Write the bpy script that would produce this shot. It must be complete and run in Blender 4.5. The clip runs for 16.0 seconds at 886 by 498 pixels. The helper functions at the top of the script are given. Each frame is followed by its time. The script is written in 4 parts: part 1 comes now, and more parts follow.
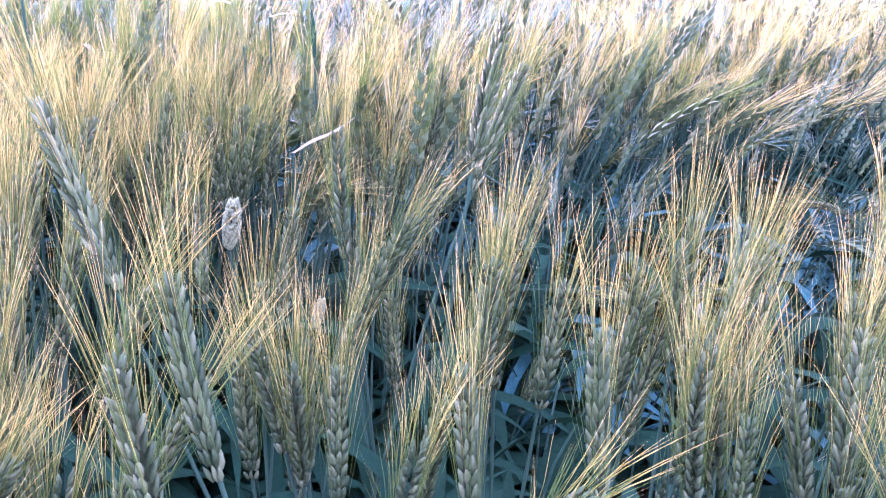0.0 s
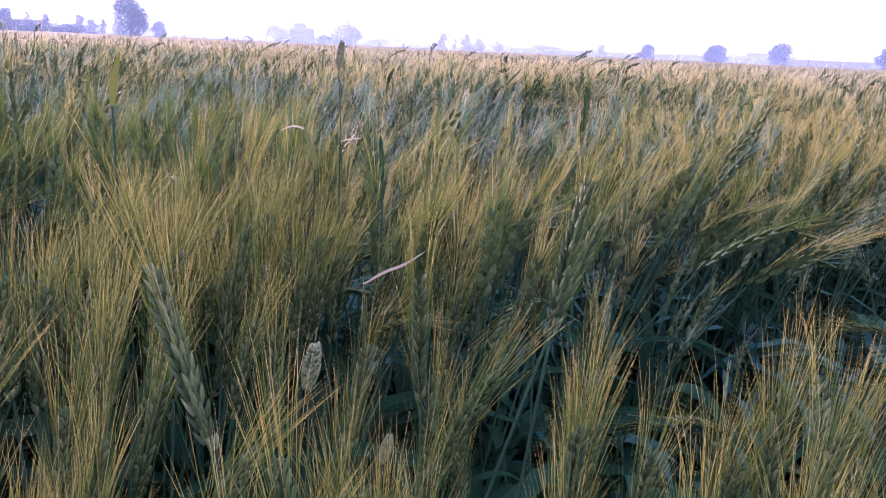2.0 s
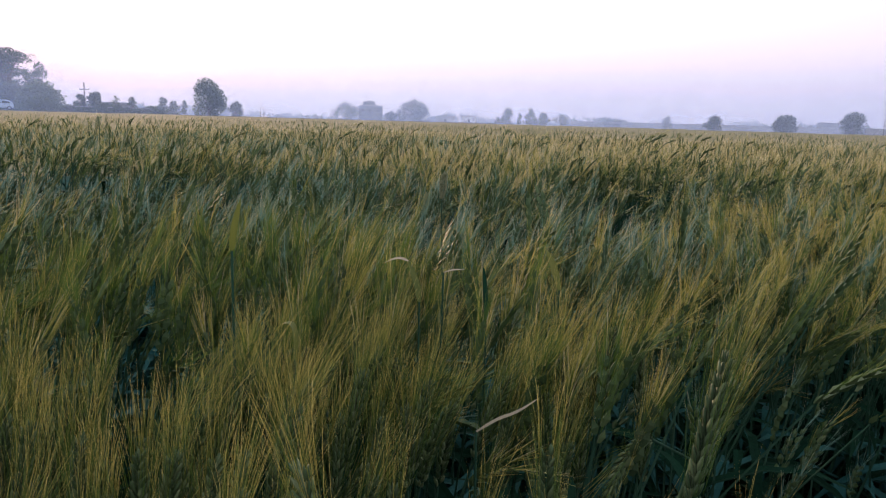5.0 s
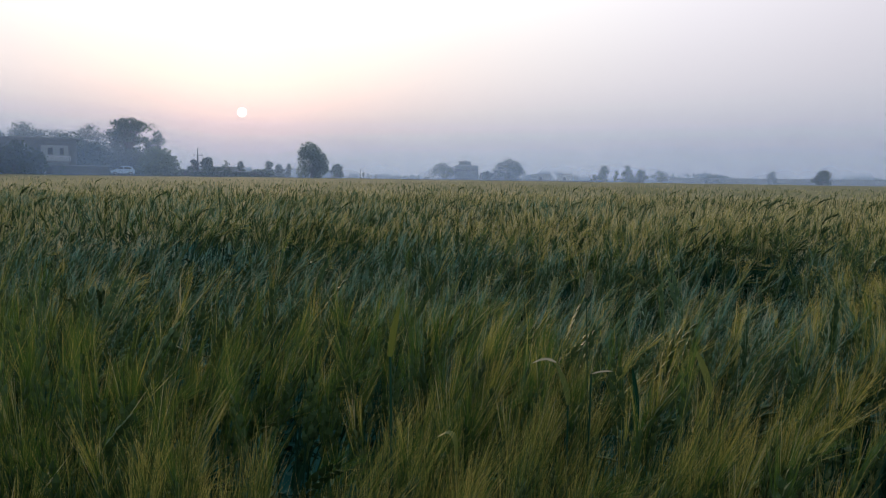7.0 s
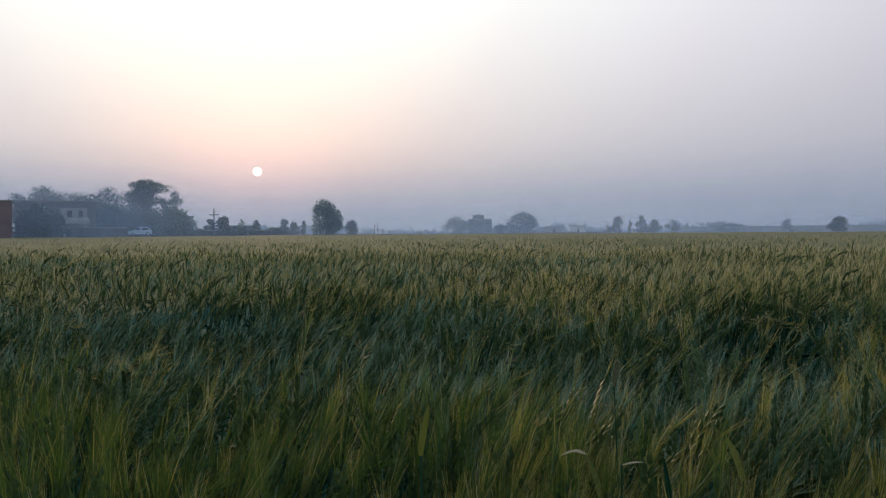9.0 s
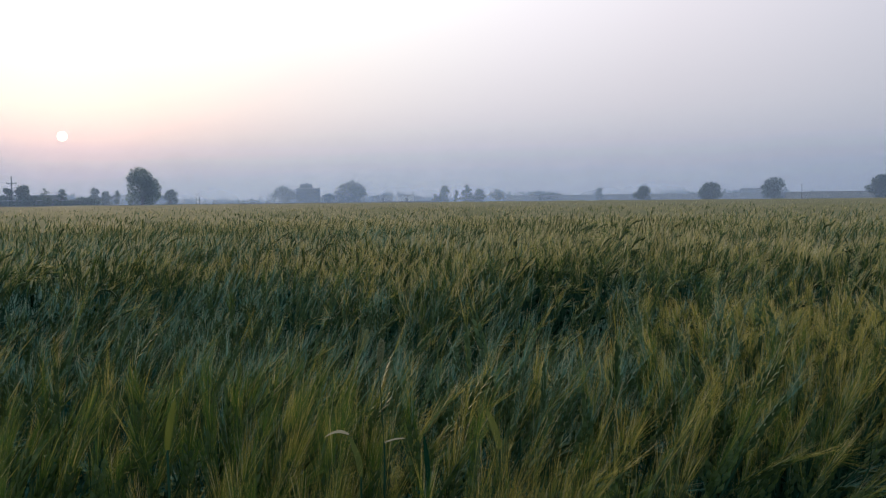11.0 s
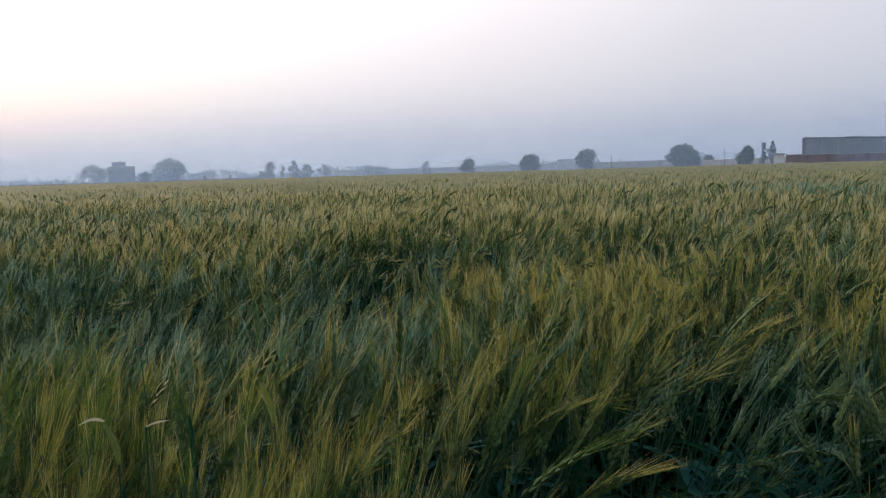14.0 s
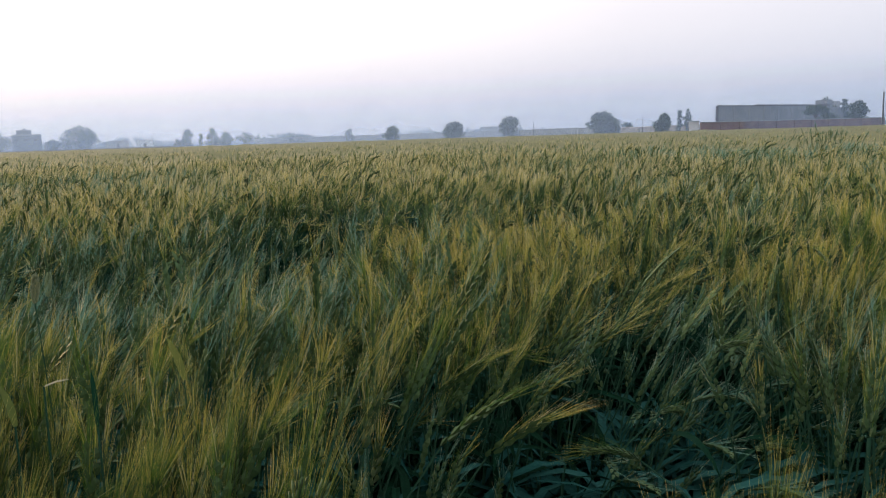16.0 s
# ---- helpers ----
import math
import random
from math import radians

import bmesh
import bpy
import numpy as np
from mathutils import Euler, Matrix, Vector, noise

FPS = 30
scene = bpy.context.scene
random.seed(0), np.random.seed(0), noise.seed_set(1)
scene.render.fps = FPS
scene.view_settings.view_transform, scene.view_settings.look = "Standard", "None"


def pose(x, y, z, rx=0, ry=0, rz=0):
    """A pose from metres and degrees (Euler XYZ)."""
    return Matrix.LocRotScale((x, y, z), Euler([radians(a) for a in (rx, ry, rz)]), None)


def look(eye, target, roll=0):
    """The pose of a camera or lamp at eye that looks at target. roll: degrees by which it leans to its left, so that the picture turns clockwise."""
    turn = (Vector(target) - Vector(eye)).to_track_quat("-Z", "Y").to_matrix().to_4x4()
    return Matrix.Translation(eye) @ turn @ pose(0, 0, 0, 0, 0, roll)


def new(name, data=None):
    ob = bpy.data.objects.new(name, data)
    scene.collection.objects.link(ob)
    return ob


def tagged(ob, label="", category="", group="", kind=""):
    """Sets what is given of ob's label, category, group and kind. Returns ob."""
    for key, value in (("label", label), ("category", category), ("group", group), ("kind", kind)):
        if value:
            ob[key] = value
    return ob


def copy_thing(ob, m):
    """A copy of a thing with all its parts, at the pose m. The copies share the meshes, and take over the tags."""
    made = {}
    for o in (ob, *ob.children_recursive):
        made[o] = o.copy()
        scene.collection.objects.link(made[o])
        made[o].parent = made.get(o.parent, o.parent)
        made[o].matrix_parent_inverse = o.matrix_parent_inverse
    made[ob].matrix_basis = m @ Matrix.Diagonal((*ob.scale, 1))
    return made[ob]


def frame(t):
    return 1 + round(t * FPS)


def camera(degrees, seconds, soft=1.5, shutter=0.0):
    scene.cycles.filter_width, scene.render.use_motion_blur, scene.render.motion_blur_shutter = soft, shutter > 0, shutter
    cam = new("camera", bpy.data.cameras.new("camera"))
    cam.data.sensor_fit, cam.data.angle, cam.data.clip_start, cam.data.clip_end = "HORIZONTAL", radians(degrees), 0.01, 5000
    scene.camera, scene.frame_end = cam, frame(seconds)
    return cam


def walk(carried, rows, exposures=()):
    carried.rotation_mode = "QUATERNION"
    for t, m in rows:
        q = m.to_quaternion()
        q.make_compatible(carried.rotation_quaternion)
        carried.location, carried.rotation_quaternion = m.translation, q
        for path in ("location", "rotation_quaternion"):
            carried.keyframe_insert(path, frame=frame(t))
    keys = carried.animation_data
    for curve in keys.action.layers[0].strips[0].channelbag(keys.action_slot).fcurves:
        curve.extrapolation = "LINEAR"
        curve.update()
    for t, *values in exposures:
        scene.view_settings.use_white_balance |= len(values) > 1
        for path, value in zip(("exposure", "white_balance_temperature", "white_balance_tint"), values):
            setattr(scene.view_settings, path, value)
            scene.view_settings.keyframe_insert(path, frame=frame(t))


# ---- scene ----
cam = camera(59.3, 16.0, soft=1.15)

PATH = [
    (0, (-0.001, 0.058, 1.000), (-0.008, 1.938, 0.317), 1.5),
    (0.5, (-0.006, 0.061, 1.014), (-0.032, 1.954, 0.371), 1.8),
    (1, (-0.018, 0.061, 1.023), (-0.061, 1.967, 0.421), 2),
    (1.5, (-0.031, 0.063, 1.036), (-0.094, 1.988, 0.495), 2.3),
    (2, (-0.039, 0.065, 1.050), (-0.125, 2.000, 0.551), 2.6),
    (2.5, (-0.042, 0.067, 1.059), (-0.157, 2.007, 0.589), 2.3),
    (3, (-0.046, 0.069, 1.066), (-0.179, 2.014, 0.620), 2.3),
    (3.5, (-0.051, 0.071, 1.078), (-0.204, 2.021, 0.662), 2.1),
    (6, (-0.113, 0.079, 1.137), (-0.490, 2.027, 0.883), 1.2),
    (6.5, (-0.126, 0.072, 1.150), (-0.571, 2.010, 0.936), 0.9),
    (7, (-0.143, 0.066, 1.159), (-0.650, 1.992, 0.977), 0.8),
    (7.5, (-0.158, 0.062, 1.172), (-0.722, 1.977, 1.043), 0.4),
    (8, (-0.166, 0.055, 1.186), (-0.779, 1.959, 1.143), -0.2),
    (8.2, (-0.167, 0.054, 1.189), (-0.790, 1.954, 1.156), -0.4),
    (10.3, (-0.104, 0.067, 1.219), (-0.359, 2.049, 1.125), -0.4),
    (10.5, (-0.097, 0.069, 1.218), (-0.309, 2.055, 1.114), -0.4),
    (11, (-0.079, 0.074, 1.217), (-0.196, 2.066, 1.090), -0.6),
    (11.5, (-0.062, 0.078, 1.214), (-0.111, 2.072, 1.063), -0.9),
    (12, (-0.044, 0.083, 1.212), (0.003, 2.075, 1.045), -1.2),
    (12.5, (-0.030, 0.084, 1.210), (0.114, 2.070, 1.029), -1.3),
    (13, (-0.023, 0.083, 1.210), (0.177, 2.064, 1.022), -1.4),
    (13.5, (-0.015, 0.080, 1.208), (0.230, 2.055, 1.013), -1.6),
    (14, (-0.006, 0.080, 1.207), (0.307, 2.045, 1.007), -1.7),
    (14.5, (0.005, 0.083, 1.207), (0.392, 2.035, 1.002), -1.6),
    (15, (0.017, 0.081, 1.203), (0.481, 2.016, 0.996), -1.7),
    (15.5, (0.014, 0.084, 1.196), (0.504, 2.011, 0.980), -1.7),
    (15.8, (0.010, 0.087, 1.189), (0.504, 2.009, 0.945), -1.8),
    (16, (0.007, 0.089, 1.183), (0.503, 2.005, 0.896), -1.8),
]
EXPOSURES = [(0,4.24,5240,78),(0.5,4.04,5220,76),(1,3.84,5150,73),(1.5,3.40,5320,64),(2,2.46,5750,56),(2.5,2.05,6150,51),(3.5,1.84,6750,43),(6,.86,6450,6),(7,.50,6300,1),(8,.10,6200,0),(11,.51,6350,1),(11.5,.54,6400,1),(12,.68,6450,1),(14,.86,6650,1),(15,.90,6800,2),(15.5,.94,6900,2),(16,1.24,6950,3)]
walk(cam, [(t, look(eye, target, roll)) for t, eye, target, roll in PATH], EXPOSURES)

# ---- world: a low sun in thick haze ----
SUN_AZ, SUN_EL = radians(-29.2), radians(4.4)
SUN_DIR = Vector((math.sin(SUN_AZ) * math.cos(SUN_EL), math.cos(SUN_AZ) * math.cos(SUN_EL), math.sin(SUN_EL)))
GLOW_EL = radians(20)
GLOW_DIR = Vector((math.sin(SUN_AZ) * math.cos(GLOW_EL), math.cos(SUN_AZ) * math.cos(GLOW_EL), math.sin(GLOW_EL)))


class Nodes:
    """Short hand for a node tree."""

    def __init__(self, tree):
        self.tree = tree
        tree.nodes.clear()

    def add(self, kind, sets=None, **inputs):
        n = self.tree.nodes.new(kind)
        for key, value in (sets or {}).items():
            setattr(n, key, value)
        for key, value in inputs.items():
            sock = n.inputs[int(key[1:])] if key[0] == "i" and key[1:].isdigit() else n.inputs[key.replace("_", " ")]
            if isinstance(value, bpy.types.NodeSocket):
                self.tree.links.new(value, sock)
            else:
                sock.default_value = value
        return n

    def ramp(self, fac, stops, mode="LINEAR"):
        n = self.add("ShaderNodeValToRGB", i0=fac)
        n.color_ramp.interpolation = mode
        el = n.color_ramp.elements
        while len(el) < len(stops):
            el.new(0.5)
        for e, (p, c) in zip(el, stops):
            e.position, e.color = p, (*c, 1) if len(c) == 3 else c
        return n.outputs[0]

    def mix(self, fac, a, b, mode="MIX"):
        n = self.add("ShaderNodeMix", dict(data_type="RGBA", blend_type=mode))
        for sock, value in zip((n.inputs[0], n.inputs[6], n.inputs[7]), (fac, a, b)):
            if isinstance(value, bpy.types.NodeSocket):
                self.tree.links.new(value, sock)
            else:
                sock.default_value = value if not isinstance(value, tuple) or len(value) == 4 else (*value, 1)
        return n.outputs[2]

    def math(self, op, a, b=0.0, c=0.0):
        return self.add("ShaderNodeMath", dict(operation=op), i0=a, i1=b, i2=c).outputs[0]

    def noise(self, vec, scale, detail=3.0, rough=0.55):
        return self.add("ShaderNodeTexNoise", None, Vector=vec, Scale=scale, Detail=detail, Roughness=rough).outputs["Fac"]


world = bpy.data.worlds.new("hazy_evening")
scene.world = world
world.use_nodes = True
W = Nodes(world.node_tree)
gen = W.add("ShaderNodeTexCoord").outputs["Generated"]
way = W.add("ShaderNodeVectorMath", dict(operation="NORMALIZE"), i0=gen).outputs[0]
up = W.add("ShaderNodeSeparateXYZ", None, i0=way).outputs[2]
base = W.ramp(up, [(0.0, (0.276, 0.287, 0.362)), (0.08, (0.312, 0.321, 0.402)), (0.22, (0.370, 0.368, 0.462)), (0.5, (0.41, 0.44, 0.54)), (1.0, (0.42, 0.48, 0.64))])
toward = W.add("ShaderNodeVectorMath", dict(operation="DOT_PRODUCT"), i0=way, i1=tuple(GLOW_DIR)).outputs["Value"]
glow = W.ramp(toward, [(0.3, (0, 0, 0)), (0.55, (0.092, 0.066, 0.052)), (0.75, (0.275, 0.208, 0.184)), (0.85, (0.385, 0.315, 0.286)), (0.95, (0.505, 0.455, 0.380)), (1.0, (0.72, 0.66, 0.52))])
lift = W.ramp(up, [(0.0, (0.30,) * 3), (0.08, (0.32,) * 3), (0.18, (0.63,) * 3), (0.32, (1, 1, 1)), (1.0, (1, 1, 1))])
near = W.add("ShaderNodeVectorMath", dict(operation="DOT_PRODUCT"), i0=way, i1=tuple(SUN_DIR)).outputs["Value"]
halo = W.ramp(W.math("MULTIPLY_ADD", near, 50.0, -49.0), [(0.0, (0, 0, 0)), (0.7, (0.015, 0.006, 0.006)), (1.0, (0.085, 0.032, 0.036))])
disc = W.math("GREATER_THAN", near, math.cos(radians(0.30)))
sky = W.add("ShaderNodeTexSky", dict(sky_type="NISHITA", sun_disc=False, sun_elevation=SUN_EL, sun_rotation=SUN_AZ, air_density=2.0, dust_density=6.0))
color = W.mix(1.0, base, W.mix(1.0, glow, lift, "MULTIPLY"), "ADD")
color = W.mix(1.0, color, halo, "ADD")
color = W.mix(W.math("MULTIPLY", disc, 0.95), color, (3.2, 2.6, 2.3))
color = W.mix(0.016, color, sky.outputs[0], "ADD")
W.add("ShaderNodeOutputWorld", None, Surface=W.add("ShaderNodeBackground", None, Color=color, Strength=1.0).outputs[0])

sun_data = bpy.data.lights.new("sun", "SUN")
sun_data.energy, sun_data.angle, sun_data.color = 1.8, radians(10.0), (1.0, 0.66, 0.42)
sun = new("sun", sun_data)
sun.matrix_world = look(SUN_DIR * 50, (0, 0, 0))


# ---- materials ----
def material(name):
    m = bpy.data.materials.new(name)
    m.use_nodes = True
    return m, Nodes(m.node_tree)


def plain(name, dark, light, scale=8.0, rough=0.8, bump=0.3, fine=60.0, metallic=0.0):
    """A dull surface with large stains and fine grain, in object space."""
    m, N = material(name)
    co = N.add("ShaderNodeTexCoord").outputs["Object"]
    big, small = N.noise(co, scale, 4), N.noise(co, fine, 2)
    fac = N.math("MULTIPLY_ADD", small, 0.35, N.math("MULTIPLY_ADD", big, 1.1, -0.22))
    col = N.ramp(fac, [(0.15, dark), (0.85, light)])
    nor = N.add("ShaderNodeBump", None, Strength=bump, Height=small, Distance=0.01).outputs[0]
    b = N.add("ShaderNodeBsdfPrincipled", None, Base_Color=col, Roughness=rough, Metallic=metallic, Specular_IOR_Level=0.2, Normal=nor)
    N.add("ShaderNodeOutputMaterial", None, Surface=b.outputs[0])
    return m


def plant(name, stops, through_light, rough=0.5, island=True, scale=(180.0, 180.0, 9.0), spread=0.35, gloss=0.18, ripening=0.0):
    """A plant tissue: colour by piece, streaks along the growth, light shining through."""
    m, N = material(name)
    geo = N.add("ShaderNodeNewGeometry")
    ran = geo.outputs["Random Per Island"] if island else N.add("ShaderNodeObjectInfo").outputs["Random"]
    co = N.add("ShaderNodeTexCoord").outputs["Object"]
    streak = N.noise(N.add("ShaderNodeVectorMath", dict(operation="MULTIPLY"), i0=co, i1=scale).outputs[0], 1.0, 3)
    drift = N.noise(geo.outputs["Position"], 2.2, 4, 0.65)
    fac = N.math("MULTIPLY_ADD", streak, 0.4, N.math("MULTIPLY_ADD", ran, spread, N.math("MULTIPLY_ADD", drift, 0.7, -0.25 - spread * 0.3)))
    if ripening:
        ripe = N.add("ShaderNodeAttribute", dict(attribute_name="ripeness")).outputs["Fac"]
        fac = N.math("MULTIPLY_ADD", ripe, ripening, N.math("MULTIPLY_ADD", fac, 0.75, 0.22 - ripening * 0.5))
    col = N.ramp(fac, stops)
    nor = N.add("ShaderNodeBump", None, Strength=0.25, Height=streak, Distance=0.002).outputs[0]
    b = N.add("ShaderNodeBsdfPrincipled", None, Base_Color=col, Roughness=rough, Specular_IOR_Level=gloss, Normal=nor)
    t = N.add("ShaderNodeBsdfTranslucent", None, Color=col)
    mixed = N.add("ShaderNodeMixShader", None, i0=through_light, i1=b.outputs[0], i2=t.outputs[0])
    N.add("ShaderNodeOutputMaterial", None, Surface=mixed.outputs[0])
    return m


AWN = plant("awn_straw", [(0.10, (0.068, 0.120, 0.021)), (0.335, (0.222, 0.238, 0.047)), (0.56, (0.55, 0.445, 0.110)), (1.0, (0.88, 0.68, 0.24))], 0.25, 0.5, spread=0.2, ripening=0.55, gloss=0.10)
# Pale, dull straw; the haze over the far beards is put into its colour.
AWN_PALE_HAZED = plant("awn_pale_hazed", [(0.08, (0.160, 0.185, 0.090)), (0.30, (0.360, 0.350, 0.182)), (0.55, (0.64, 0.555, 0.320)), (1.0, (0.86, 0.75, 0.50))], 0.25, 0.55, spread=0.2, ripening=0.50, gloss=0.10)
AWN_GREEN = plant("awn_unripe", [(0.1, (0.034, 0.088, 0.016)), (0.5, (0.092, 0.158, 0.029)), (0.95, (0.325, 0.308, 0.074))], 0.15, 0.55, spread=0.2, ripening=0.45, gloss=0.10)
# Greener awns, with the bluish tint of sky-lit shade put into the colour.
AWN_SKY_BLUE = plant("awn_sky_blue_green", [(0.08, (0.042, 0.142, 0.110)), (0.45, (0.130, 0.255, 0.192)), (0.90, (0.40, 0.45, 0.31))], 0.15, 0.55, spread=0.2, ripening=0.45, gloss=0.04)
EAR = plant("ear_green", [(0.1, (0.024, 0.054, 0.018)), (0.5, (0.062, 0.106, 0.038)), (0.9, (0.17, 0.205, 0.090))], 0.1, 0.6, spread=0.35, gloss=0.18)
# Ear green reaching paler; light on bowed and near ears is put into it.
EAR_PALE_LIT = plant("ear_pale_lit", [(0.1, (0.022, 0.046, 0.018)), (0.5, (0.062, 0.100, 0.040)), (0.95, (0.21, 0.25, 0.120))], 0.1, 0.6, spread=0.55, gloss=0.15)
# Darker than real leaf: shade deep in the crop is put into the green.
LEAF_SHADED = plant("leaf_blue_green_shaded", [(0.1, (0.003, 0.014, 0.007)), (0.5, (0.007, 0.032, 0.016)), (0.82, (0.015, 0.064, 0.034)), (1.0, (0.040, 0.105, 0.058))], 0.15, 0.65, gloss=0.02)
STEM = plant("stem_green", [(0.1, (0.014, 0.046, 0.026)), (0.9, (0.046, 0.105, 0.062))], 0.1, 0.6, gloss=0.03)
GLAUCOUS = plant("leaf_glaucous", [(0.1, (0.009, 0.050, 0.042)), (0.9, (0.044, 0.138, 0.112))], 0.12, 0.65, gloss=0.02)
YELLOW = plant("leaf_yellowing", [(0.1, (0.05, 0.085, 0.018)), (0.6, (0.12, 0.135, 0.03)), (1.0, (0.25, 0.20, 0.055))], 0.4, 0.5)
DRY = plant("leaf_dry", [(0.1, (0.26, 0.22, 0.12)), (0.9, (0.46, 0.43, 0.32))], 0.35, 0.6)
RUSTY = plant("leaf_rusty", [(0.1, (0.10, 0.048, 0.025)), (0.6, (0.18, 0.100, 0.052)), (1.0, (0.34, 0.25, 0.14))], 0.35, 0.6)
SEEDHEAD = plant("seed_head", [(0.1, (0.12, 0.14, 0.07)), (0.9, (0.34, 0.36, 0.20))], 0.2, 0.6)
PALE_HEAD = plant("pale_seed_head", [(0.1, (0.11, 0.16, 0.07)), (0.9, (0.27, 0.32, 0.17))], 0.2, 0.6)
SOIL = plain("soil", (0.012, 0.009, 0.006), (0.036, 0.027, 0.018), 3.0, 0.95, 0.8, 40.0)
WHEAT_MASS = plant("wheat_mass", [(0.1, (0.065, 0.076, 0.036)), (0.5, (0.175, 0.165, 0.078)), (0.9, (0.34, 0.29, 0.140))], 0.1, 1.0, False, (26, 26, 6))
# Shade between the nearer stems is put into this darker green.
LEAF_MASS_SHADED = plant("leaf_mass_shaded", [(0.1, (0.010, 0.036, 0.024)), (0.5, (0.032, 0.085, 0.058)), (0.9, (0.080, 0.145, 0.095))], 0.05, 0.9, False, (60, 60, 12))
FAR_GROUND = plain("far_ground", (0.05, 0.07, 0.035), (0.13, 0.13, 0.07), 0.05, 0.95, 0.2, 0.7)
BARK = plain("bark", (0.05, 0.04, 0.03), (0.13, 0.10, 0.075), 2.0, 0.9, 0.6, 20.0)
CROWN_DARK = plant("crown_dark", [(0.1, (0.024, 0.046, 0.024)), (0.9, (0.07, 0.110, 0.05))], 0.25, 0.6, scale=(1, 1, 1))
CROWN = plant("crown_olive", [(0.1, (0.048, 0.080, 0.030)), (0.9, (0.14, 0.190, 0.070))], 0.3, 0.6, scale=(1, 1, 1))
BRICK = plain("red_brick", (0.105, 0.056, 0.047), (0.21, 0.115, 0.090), 0.6, 0.9, 0.3, 12.0)
PLASTER = plain("grey_plaster", (0.26, 0.26, 0.26), (0.42, 0.42, 0.41), 0.35, 0.9, 0.2, 8.0)
WHITEWASH = plain("whitewash", (0.55, 0.54, 0.52), (0.78, 0.77, 0.74), 0.4, 0.85, 0.2, 8.0)
CONCRETE = plain("concrete", (0.20, 0.20, 0.19), (0.36, 0.36, 0.34), 0.5, 0.9, 0.3, 10.0)
CEMENT = plain("grey_cement", (0.11, 0.12, 0.125), (0.20, 0.21, 0.215), 0.35, 0.9, 0.2, 8.0)
ROOF_EDGE = plain("dark_roof_edge", (0.03, 0.03, 0.035), (0.075, 0.065, 0.065), 0.5, 0.8, 0.2, 8.0)
DARK_WALL = plain("weathered_wall", (0.05, 0.05, 0.05), (0.13, 0.125, 0.12), 0.4, 0.95, 0.2, 8.0)
DARKNESS = plain("dark_opening", (0.015, 0.015, 0.017), (0.03, 0.03, 0.03), 1.0, 0.6, 0.1, 8.0)
TIN = plain("tin_sheet", (0.30, 0.32, 0.33), (0.48, 0.50, 0.51), 0.5, 0.45, 0.2, 10.0, 0.6)
ASPHALT = plain("asphalt", (0.035, 0.035, 0.036), (0.065, 0.064, 0.062), 0.8, 0.95, 0.4, 40.0)
CAR_PAINT = plain("car_paint", (0.46, 0.58, 0.68), (0.58, 0.70, 0.80), 0.5, 0.25, 0.02, 30.0, 0.1)
RUBBER = plain("rubber", (0.012, 0.012, 0.012), (0.03, 0.03, 0.03), 5.0, 0.8, 0.2, 60.0)
GLASS_DARK, _N = material("car_glass")
_N.add("ShaderNodeOutputMaterial", None, Surface=_N.add("ShaderNodeBsdfPrincipled", None, Base_Color=(0.03, 0.04, 0.045, 1), Roughness=0.06).outputs[0])


def haze_material(name, amount, low, high, last):
    """Thin ground mist: lets most light through and scatters the rest; thins out with height."""
    m, N = material(name)
    pos = N.add("ShaderNodeNewGeometry").outputs["Position"]
    z = N.add("ShaderNodeSeparateXYZ", None, i0=pos).outputs[2]
    fade = N.add("ShaderNodeMapRange", dict(interpolation_type="SMOOTHSTEP"), i0=z, i1=low, i2=high, i3=1.0, i4=0.0).outputs[0]
    patchy = N.math("MULTIPLY_ADD", N.noise(pos, 0.03, 3), 0.8, 0.6)
    xyz = N.add("ShaderNodeSeparateXYZ", None, i0=pos).outputs
    around_us = N.math("ARCTAN2", xyz[0], xyz[1])
    thin = N.add("ShaderNodeMapRange", dict(interpolation_type="SMOOTHSTEP"), i0=around_us, i1=last - 0.16, i2=last, i3=1.0, i4=0.0).outputs[0]
    a = N.math("MULTIPLY", N.math("MULTIPLY", N.math("MULTIPLY", fade, thin), amount), patchy)
    d = N.add("ShaderNodeBsdfDiffuse", None, Color=(0.43, 0.59, 0.88, 1))
    t = N.add("ShaderNodeBsdfTranslucent", None, Color=(0.43, 0.59, 0.88, 1))
    scatter = N.add("ShaderNodeMixShader", None, i0=0.5, i1=d.outputs[0], i2=t.outputs[0])
    clear = N.add("ShaderNodeBsdfTransparent")
    N.add("ShaderNodeOutputMaterial", None, Surface=N.add("ShaderNodeMixShader", None, i0=a, i1=clear.outputs[0], i2=scatter.outputs[0]).outputs[0])
    return m


# ---- mesh helpers ----
def mesh_of(name, verts, tris, mats, which=None, smooth=False, ripeness=None):
    """A mesh from arrays of places, triangles and, for each triangle, the material."""
    verts, tris = np.asarray(verts, np.float32), np.asarray(tris, np.int32)
    me = bpy.data.meshes.new(name)
    me.vertices.add(len(verts))
    me.vertices.foreach_set("co", verts.ravel())
    me.loops.add(tris.size)
    me.loops.foreach_set("vertex_index", tris.ravel())
    me.polygons.add(len(tris))
    me.polygons.foreach_set("loop_start", np.arange(0, tris.size, 3, dtype=np.int32))
    for m in mats:
        me.materials.append(m)
    if which is not None:
        me.polygons.foreach_set("material_index", np.asarray(which, np.int32))
    me.polygons.foreach_set("use_smooth", np.full(len(tris), smooth))
    if ripeness is not None:
        me.attributes.new("ripeness", "FLOAT", "POINT").data.foreach_set("value", np.asarray(ripeness, np.float32))
    me.update(calc_edges=True)
    return me


